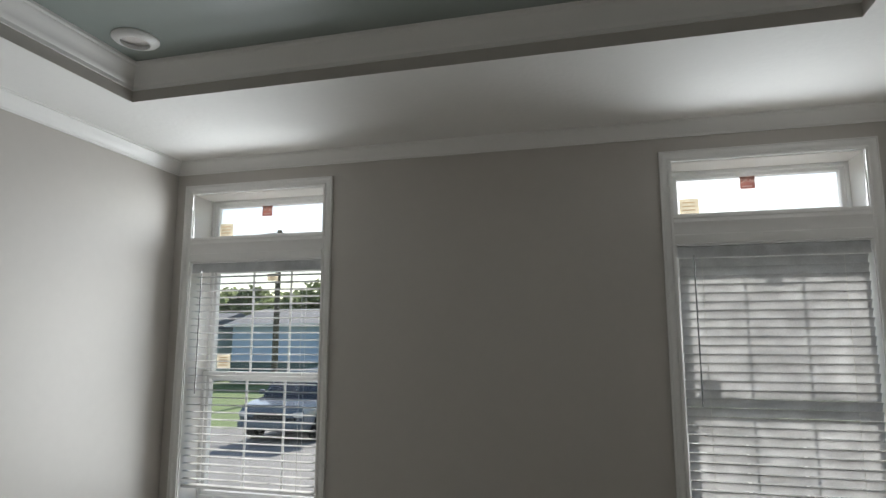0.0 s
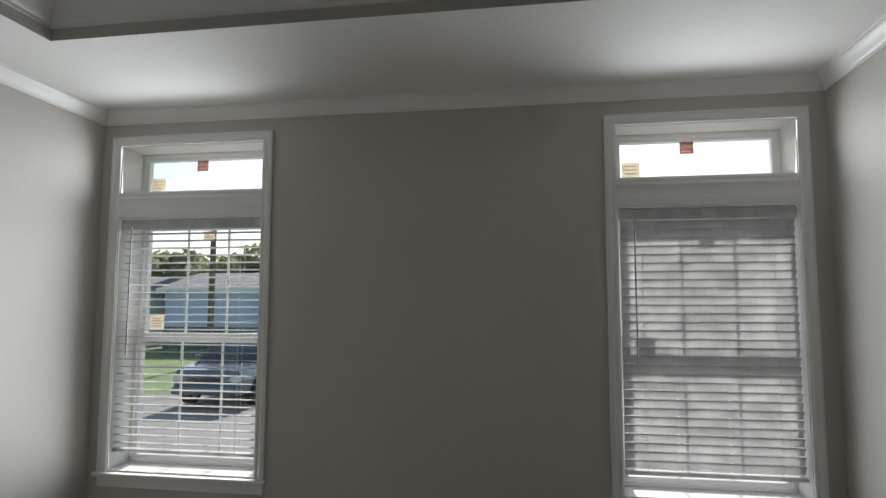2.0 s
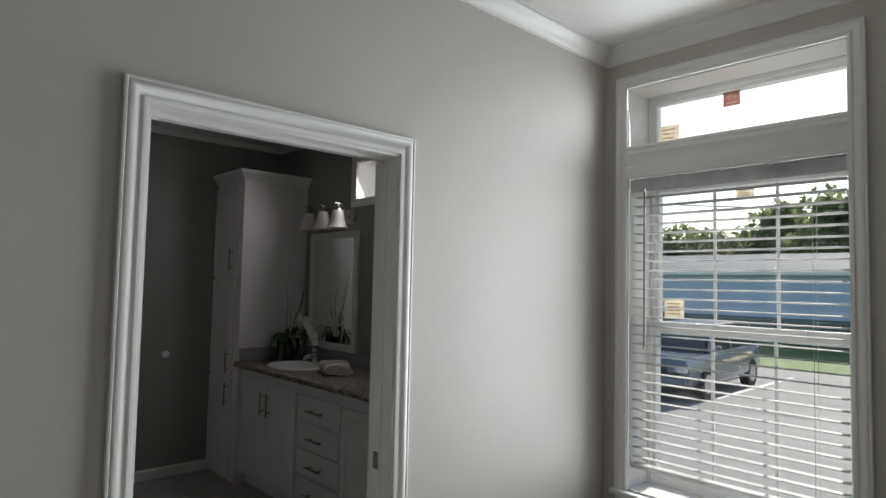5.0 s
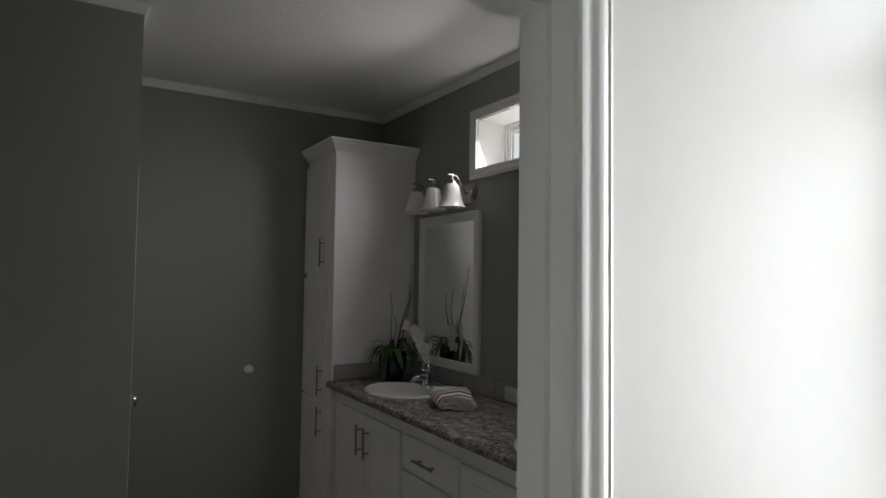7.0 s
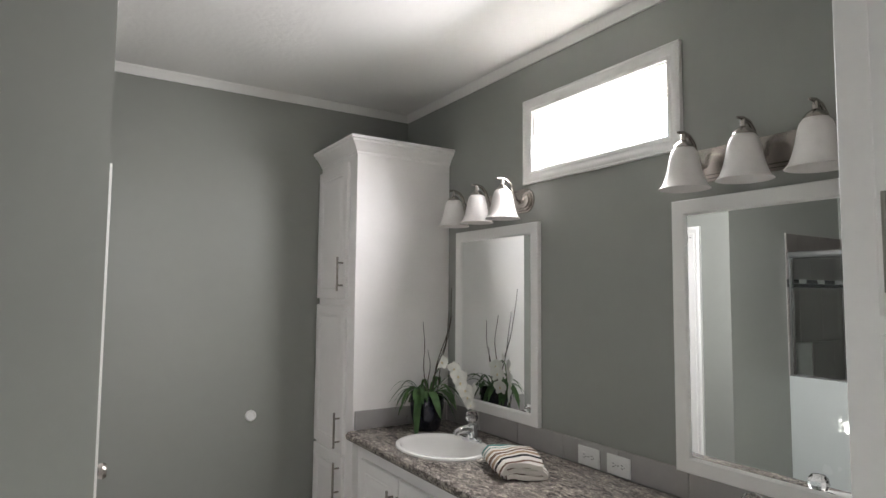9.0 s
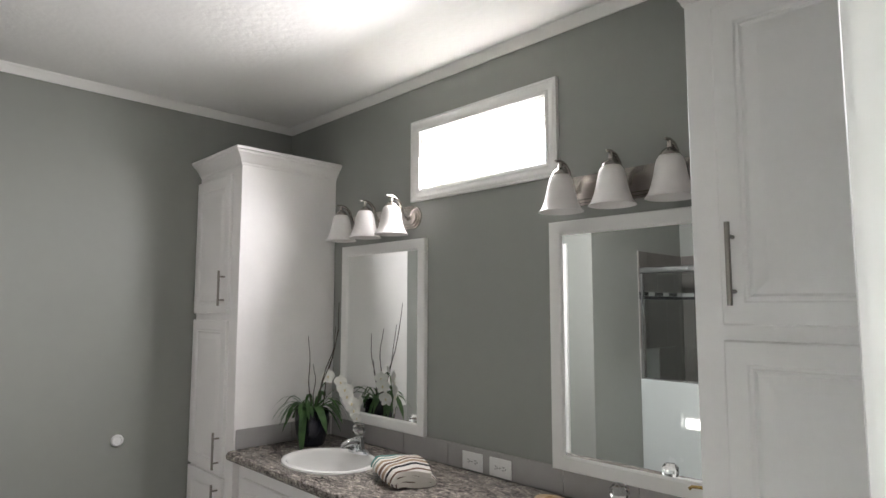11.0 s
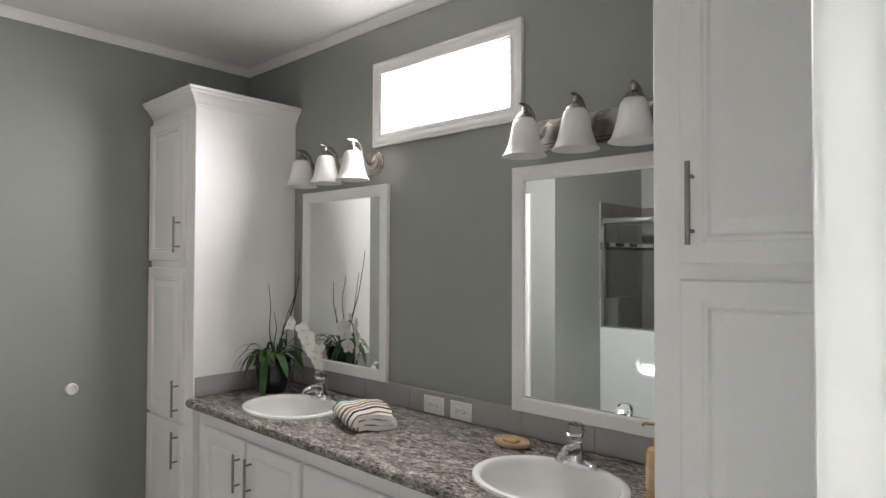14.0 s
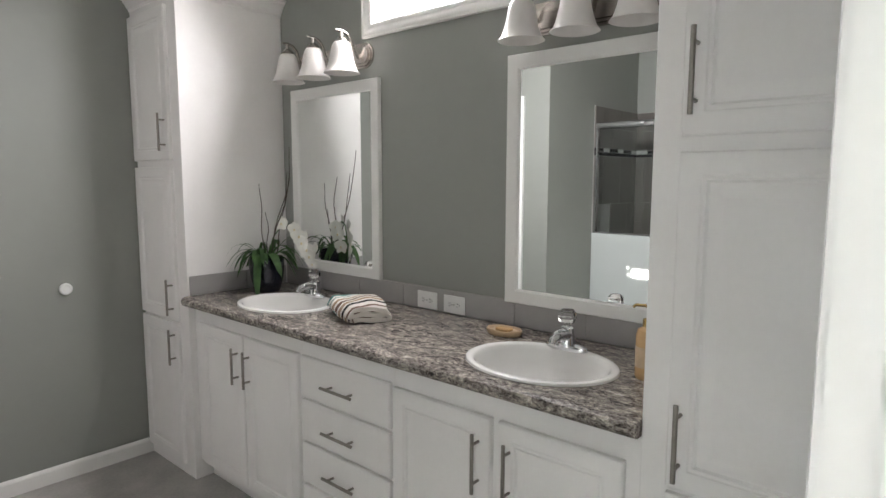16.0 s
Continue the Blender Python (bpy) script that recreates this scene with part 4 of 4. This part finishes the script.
def orchid():
    o = thing("orchid_plant", pose(-5.600, 3.405, 0.943), "white orchid with green leaves and bare twigs in a navy pot", "potted plant")
    part("pot", lathe([(0, 0), (0.054, 0.0), (0.064, 0.008), (0.080, 0.070), (0.087, 0.125), (0.086, 0.160), (0.081, 0.178), (0.076, 0.178), (0.077, 0.160), (0, 0.155)], 36), POT, o, "navy glazed round pot", True)
    rng = random.Random(5)
    for k in range(34):
        bm = bmesh.new()
        yaw = k * 2.399 + rng.uniform(-0.3, 0.3)
        blade(rng.uniform(0.13, 0.24), rng.uniform(0.006, 0.017), yaw, rng.uniform(0.05, 0.13), rng.uniform(0.05, 0.17), bm, 0.165)
        part("leaf", bm, LEAF, o, "", True)
    for yaw, ln, dr in ((-1.15, 0.16, 0.27), (-0.4, 0.19, 0.15), (-2.5, 0.18, 0.13), (0.2, 0.20, 0.13), (-1.9, 0.16, 0.12)):
        bm = bmesh.new()
        blade(ln, 0.030, yaw, 0.07, dr, bm, 0.17)
        part("broad_leaf", bm, LEAF, o, "broad scalloped green leaf", True)
    for base, tip, bendx in (((-0.02, 0.0), (-0.075, 0.02, 0.545), 0.008), ((0.0, 0.01), (-0.035, 0.03, 0.40), -0.01), ((0.02, 0.0), (0.17, 0.03, 0.60), -0.03), ((0.015, 0.01), (0.215, 0.02, 0.72), -0.05), ((0.02, 0.02), (0.11, 0.08, 0.58), 0.02)):
        pts = [(base[0] + (tip[0] - base[0]) * t + 0.4 * bendx * math.sin(t * 7), base[1] + (tip[1] - base[1]) * t + 0.006 * math.sin(t * 11), 0.12 + (tip[2] - 0.12) * t) for t in (i / 9 for i in range(10))]
        part("twig", tube(pts, [0.0034 - 0.0020 * i / 9 for i in range(10)], 7), TWIG, o, "bare dark twig", True)
    stem = [(0.01, 0.0, 0.15), (0.03, 0.02, 0.27), (0.07, 0.035, 0.325), (0.12, 0.05, 0.342), (0.17, 0.07, 0.325), (0.215, 0.095, 0.26), (0.240, 0.112, 0.165)]
    part("stem", tube(stem, 0.0028, 8), LEAF, o, "arching green stem", True)
    spots = [((0.098, 0.030, 0.378), 30, -10, 0.036), ((0.172, 0.055, 0.352), 25, 5, 0.038), ((0.190, 0.065, 0.318), 50, 10, 0.040), ((0.205, 0.072, 0.285), 20, 0, 0.041), ((0.222, 0.086, 0.252), 45, 5, 0.040), ((0.230, 0.096, 0.218), 25, 10, 0.037), ((0.240, 0.105, 0.182), 40, 15, 0.028), ((0.170, 0.12, 0.31), 150, 0, 0.040), ((0.215, 0.135, 0.25), 160, 10, 0.040), ((0.130, 0.10, 0.345), 140, 0, 0.038)]
    for at, yaw, tip, size in spots:
        f, lip = flower((at[0], at[1], at[2] - 0.030), yaw, tip, size)
        fl = part("flower", f, PETAL, o, "white five-petalled blossom", True)
        part("lip", lip, LIP, fl)


orchid()


# ---- shower ----
def shower():
    s = thing("shower_enclosure", None, "glazed shower with half wall, chrome header and brown tile", "shower")
    x0, x1, y0, y1 = SHX, -3.55, SHY0, SHY1
    part("half_wall", box(x0 + 0.001, x1 - 0.001, y1 - 0.10, y1, 0, 1.10, 0.006), ACRYLIC, s, "pale glossy half wall")
    part("header", box(x0 + 0.002, x1 - 0.002, y1 - 0.055, y1 - 0.005, 1.895, 1.945, 0.012, 3), CHROME, s, "satin chrome header rail", True)
    part("jamb", box(x0 + 0.002, x0 + 0.028, y1 - 0.05, y1 - 0.012, 1.10, 1.895, 0.003), CHROME, s)
    part("jamb", box(x1 - 0.028, x1 - 0.002, y1 - 0.05, y1 - 0.012, 1.10, 1.895, 0.003), CHROME, s)
    part("sill_rail", box(x0 + 0.028, x1 - 0.028, y1 - 0.05, y1 - 0.012, 1.101, 1.115, 0.003), CHROME, s)
    for a, b, y in ((x0 + 0.03, -4.30, y1 - 0.030), (-4.36, x1 - 0.03, y1 - 0.042)):
        g = part("glass_panel", box(a, b, y, y + 0.005, 1.116, 1.894), SHOWER_GLASS, s, "clear glass panel")
        g.visible_shadow = False
    side = part("side_tiling", box(x0 + 0.001, x0 + 0.004, y0 + 0.011, y1 - 0.101, 0.1, 2.075), GROUT, s, "brown tiled side")
    back = part("back_tiling", box(x0 + 0.011, x1 - 0.011, y0 + 0.001, y0 + 0.004, 0.1, 2.075), GROUT, s, "brown tiled back")
    front = part("front_tiling", box(x0 + 0.001, x0 + 0.004, y1 - 0.10, y1 - 0.002, 1.102, 2.075), GROUT, s)
    h, w = 0.30, 0.30
    rows = [(0.72, 1.02), (1.02, 1.32), (1.32, 1.70), (1.76, 1.92), (1.92, 2.075)]
    for r, (z0, z1) in enumerate(rows):
        y = y0 + 0.012 + (0.15 if r % 2 else 0)
        if r % 2:
            part("tile", box(x0 + 0.003, x0 + 0.011, y0 + 0.012, y - 0.003, z0, z1 - 0.003, 0.001, 1), SHOWER_TILE, side)
        while y < y1 - 0.02:
            e = min(y + w - 0.003, y1 - 0.003)
            if z0 > 1.1 or e < y1 - 0.101:
                part("tile", box(x0 + 0.003, x0 + 0.011, y, e, z0, z1 - 0.003, 0.001, 1), SHOWER_TILE, side)
            y += w
        x = x0 + 0.012
        while x < x1 - 0.02:
            part("tile", box(x, min(x + w - 0.003, x1 - 0.012), y0 + 0.003, y0 + 0.011, z0, z1 - 0.003, 0.001, 1), SHOWER_TILE, back)
            x += w
    for row in range(2):
        for k in range(15):
            y = y0 + 0.012 + k * 0.05
            z = 1.70 + row * 0.03
            mat = MOSAIC_L if (k * 2 + row * 3) % 5 in (0, 3) and row else MOSAIC_D
            part("mosaic", box(x0 + 0.003, x0 + 0.011, y, min(y + 0.047, y1 - 0.003), z, z + 0.027), mat, side)
        for k in range(31):
            x = x0 + 0.012 + k * 0.05
            mat = MOSAIC_L if (k * 2 + row * 3) % 5 in (0, 3) and row else MOSAIC_D
            part("mosaic", box(x, x + 0.047, y0 + 0.003, y0 + 0.011, 1.70 + row * 0.03, 1.727 + row * 0.03), mat, back)


shower()


# ---- outside ----
G = -0.80
grounds = bmesh.new()
box(-900, 900, -900, 900, G - 0.4, G, bm=grounds)
structure("ground", grounds, GRASS, "green lawn", "ground")
structure("pavement", box(-12.5, 9.0, 3.95, 14.8, G, G + 0.05, 0.01, 1), CONCRETE, "pale concrete parking apron", "pavement")
structure("pavement_bays", box(-8.9, 9.0, 14.8, 20.4, G, G + 0.05, 0.01, 1), CONCRETE, "pale concrete parking bays beside the lawn", "pavement")
for k in range(4):
    structure("parking_line", box(-6.70 + k * 2.8, -6.58 + k * 2.8, 14.0, 18.9, G + 0.05, G + 0.056), WHITEMARK, "white painted parking line", "marking")


def house(name, x0, x1, y, wall_mat, label, h=2.9, openings=()):
    b = thing(name, pose(0, 0, G), label, "house")
    d = 7.0
    part("wall", box(x0, x1, y, y + d, 0, h), wall_mat, b)
    # added dark strip in place of the shadow low on the house front
    part("foot_shade_strip", box(x0 - 0.02, x1 + 0.02, y - 0.08, y - 0.03, 0, 1.15), TEAL, b, "dark teal strip painted as the shade at the house's foot")
    for k in range(int((h - 0.6) / 0.2)):
        bm = box(x0, x1, y - 0.025, y - 0.004, 0.62 + k * 0.2, 0.80 + k * 0.2)
        part("siding_board", bm, wall_mat, b)
    r = bmesh.new()
    vs = [r.verts.new(p) for p in ((x0 - 0.3, y - 0.4, h), (x1 + 0.3, y - 0.4, h), (x1 + 0.3, y + d + 0.4, h), (x0 - 0.3, y + d + 0.4, h), (x0 - 0.3, y + d / 2, h + 1.0), (x1 + 0.3, y + d / 2, h + 1.0))]
    for q in ((0, 1, 5, 4), (2, 3, 4, 5), (0, 4, 3), (1, 2, 5), (0, 3, 2, 1)):
        r.faces.new([vs[i] for i in q])
    part("roof", r, ROOF, b, "low grey shingled roof")
    part("fascia", box(x0 - 0.3, x1 + 0.3, y - 0.42, y - 0.38, h - 0.14, h + 0.02), VINYL, b)
    for ox, w, z0, z1 in openings:
        win = part("window", box(ox, ox + w, y - 0.05, y - 0.02, z0, z1), VINYL, b, "white framed window")
        part("pane", box(ox + 0.07, ox + w - 0.07, y - 0.06, y - 0.048, z0 + 0.07, z1 - 0.07), DARKGLASS, win, "dark glass")
    return b


house("neighbour_house", -20.0, -4.0, 30.0, BLUE_SIDING, "long single-storey house with blue-grey siding", 3.15, [(-6.4, 1.2, 1.2, 2.2)])
house("neighbour_house", -36.0, -21.5, 29.0, GREY_SIDING, "single-storey house with grey siding", 2.9, [(-26.0, 1.5, 1.0, 2.1), (-31.0, 1.5, 1.0, 2.1)])


def car():
    c = thing("parked_car", pose(-7.62, 15.1, G + 0.05, 0, 0, 2), "dark blue estate car parked on concrete", "car")
    # half-outlines along the length (y), cross-sections lofted
    secs = [(-2.2, 0.62, 0.45, 0.72), (-2.1, 0.80, 0.30, 0.86), (-1.3, 0.88, 0.25, 0.93), (0.0, 0.90, 0.25, 0.96), (1.4, 0.89, 0.25, 0.98), (2.05, 0.84, 0.30, 0.96), (2.2, 0.72, 0.42, 0.85)]
    bm, rows = bmesh.new(), []
    for y, w, lo, hi in secs:
        rows.append([bm.verts.new(p) for p in ((-w * 0.9, y, lo), (-w, y, lo + 0.15), (-w, y, hi - 0.18), (-w * 0.90, y, hi), (w * 0.90, y, hi), (w, y, hi - 0.18), (w, y, lo + 0.15), (w * 0.9, y, lo))])
    for a, b in zip(rows, rows[1:]):
        for k in range(8):
            bm.faces.new((a[k], a[(k + 1) % 8], b[(k + 1) % 8], b[k]))
    bm.faces.new(rows[0])
    bm.faces.new(rows[-1][::-1])
    part("body", bm, CARPAINT, c, "", True)
    cab = bmesh.new()
    lo = [cab.verts.new(p) for p in ((-0.80, -1.25, 0.92), (0.80, -1.25, 0.92), (0.80, 2.0, 0.95), (-0.80, 2.0, 0.95))]
    hi = [cab.verts.new(p) for p in ((-0.62, -0.45, 1.50), (0.62, -0.45, 1.50), (0.62, 1.7, 1.50), (-0.62, 1.7, 1.50))]
    for k in range(4):
        cab.faces.new((lo[k], lo[(k + 1) % 4], hi[(k + 1) % 4], hi[k]))
    cab.faces.new(hi)
    bmesh.ops.bevel(cab, geom=list(cab.edges), offset=0.05, segments=2, affect="EDGES")
    part("cabin", cab, DARKGLASS, c, "dark glazed cabin", True)
    part("roof_panel", box(-0.60, 0.60, -0.42, 1.68, 1.49, 1.525, 0.015), CARPAINT, c)
    for x in (-0.72, 0.72):
        for y0, y1 in ((-0.95, -0.55), (0.35, 0.45), (1.60, 1.90)):
            part("pillar", tube([(x * 1.07, (y0 if y0 < 0 else y0) - 0.1, 0.95), (x * 0.89, y1, 1.49)], 0.035, 8), CARPAINT, c)
        part("side_mirror", box(x * 1.28 - 0.07, x * 1.28 + 0.07, -0.95, -0.83, 0.98, 1.10, 0.03), CARPAINT, c, "", True)
        part("headlight", box(x * 0.88 - 0.15, x * 0.88 + 0.15, -2.20, -2.06, 0.60, 0.72, 0.03), LAMPCLEAR, c, "clear headlamp")
        part("tail_light", box(x * 0.98 - 0.09, x * 0.98 + 0.09, 2.06, 2.19, 0.68, 0.90, 0.02), LAMPRED, c, "red tail lamp")
        for y in (-1.35, 1.35):
            w = part("wheel", tube([(x * 1.10 - 0.10, y, 0.33), (x * 1.10 + 0.10, y, 0.33)], 0.33, 28), RUBBER, c, "black tyre", True)
            part("rim", tube([(x * 1.10 - 0.105, y, 0.33), (x * 1.10 + 0.105, y, 0.33)], 0.20, 20), ALLOY, w, "alloy rim")
    part("bumper", box(-0.78, 0.78, -2.26, -2.12, 0.32, 0.50, 0.04), CARPAINT, c, "", True)
    part("grille", box(-0.40, 0.40, -2.215, -2.19, 0.56, 0.70, 0.01), DARK, c)


car()


def tree(x, y, h, spread, seed):
    rng = random.Random(seed)
    t = thing("tree", pose(x, y, G), "broad-leaved green tree behind the houses", "tree", "trees beyond the road")
    trunk = tube([(0, 0, -0.1), (0.1, 0, h * 0.25), (0.0, 0.1, h * 0.5), (0.1, 0, h * 0.8)], [0.28, 0.22, 0.15, 0.05], 10)
    limbs = []
    for k in range(9):
        a, z = k * 2.4, h * rng.uniform(0.25, 0.6)
        e = Vector((math.cos(a) * spread * rng.uniform(0.5, 0.9), math.sin(a) * spread * rng.uniform(0.5, 0.9), z + h * rng.uniform(0.12, 0.3)))
        tube([(0.05, 0, z), (e.x * 0.5, e.y * 0.5, (z + e.z) / 2 + 0.2), e], [0.10, 0.06, 0.02], 6, trunk)
        limbs.append(e)
    part("trunk", trunk, BARK, t, "brown bark", True)
    verts, faces = [], []
    centres = limbs + [Vector((rng.gauss(0, spread * 0.4), rng.gauss(0, spread * 0.4), h * rng.uniform(0.5, 0.95))) for _ in range(14)]
    for c in centres:
        r = spread * rng.uniform(0.22, 0.42)
        for _ in range(120):
            d = Vector((rng.gauss(0, 1), rng.gauss(0, 1), rng.gauss(0, 0.7))).normalized() * r * rng.random() ** 0.4
            p, s = c + d, rng.uniform(0.22, 0.42)
            u = Vector((rng.gauss(0, 1), rng.gauss(0, 1), rng.gauss(0, 1))).normalized()
            v = u.orthogonal().normalized()
            i = len(verts)
            verts += [tuple(p + s * u), tuple(p + s * 0.6 * v), tuple(p - s * u), tuple(p - s * 0.6 * v)]
            faces.append((i, i + 1, i + 2, i + 3))
    me = bpy.data.meshes.new("crown")
    me.from_pydata(verts, [], faces)
    me.materials.append(FOLIAGE)
    cr = new("crown", me)
    cr.parent = t
    return t


first_trees = [tree(-24.0, 44.0, 6.3, 3.4, 1), tree(-13.5, 45.0, 8.2, 4.0, 2), tree(-33.0, 46.0, 6.0, 3.6, 3)]
for k, (x, y, rz) in enumerate([(-18.5, 47.0, 50), (-8.5, 44.0, 200), (-4.0, 46.0, 90), (-28.5, 43.0, 140), (-38.0, 44.0, 20), (1.5, 45.0, 300), (-21.0, 50.0, 260), (7.0, 46.0, 30)]):
    copy_thing(first_trees[(1 if k in (1, 2, 5) else 2 * (k % 2))], pose(x, y, G, 0, 0, rz))


def utility_pole():
    p = thing("utility_pole", pose(-12.9, 22.3, G), "weathered wooden utility pole with wires", "utility pole")
    part("pole", tube([(0, 0, -0.2), (0, 0, 6.8)], [0.14, 0.10], 12), POLEWOOD, p, "", True)
    for k, (a, z) in enumerate(((0.0, 6.7), (0.0, 5.6))):
        pts = [(a - 26 * t, -9 * t, z + 3.2 * (t * t - t)) for t in (i / 12 for i in range(13))]
        part("wire", tube(pts, 0.02, 5), WIRE, p, "black overhead wire")
        pts = [(a + 26 * t, 4 * t, z + 3.2 * (t * t - t)) for t in (i / 12 for i in range(13))]
        part("wire", tube(pts, 0.02, 5), WIRE, p, "black overhead wire")


utility_pole()
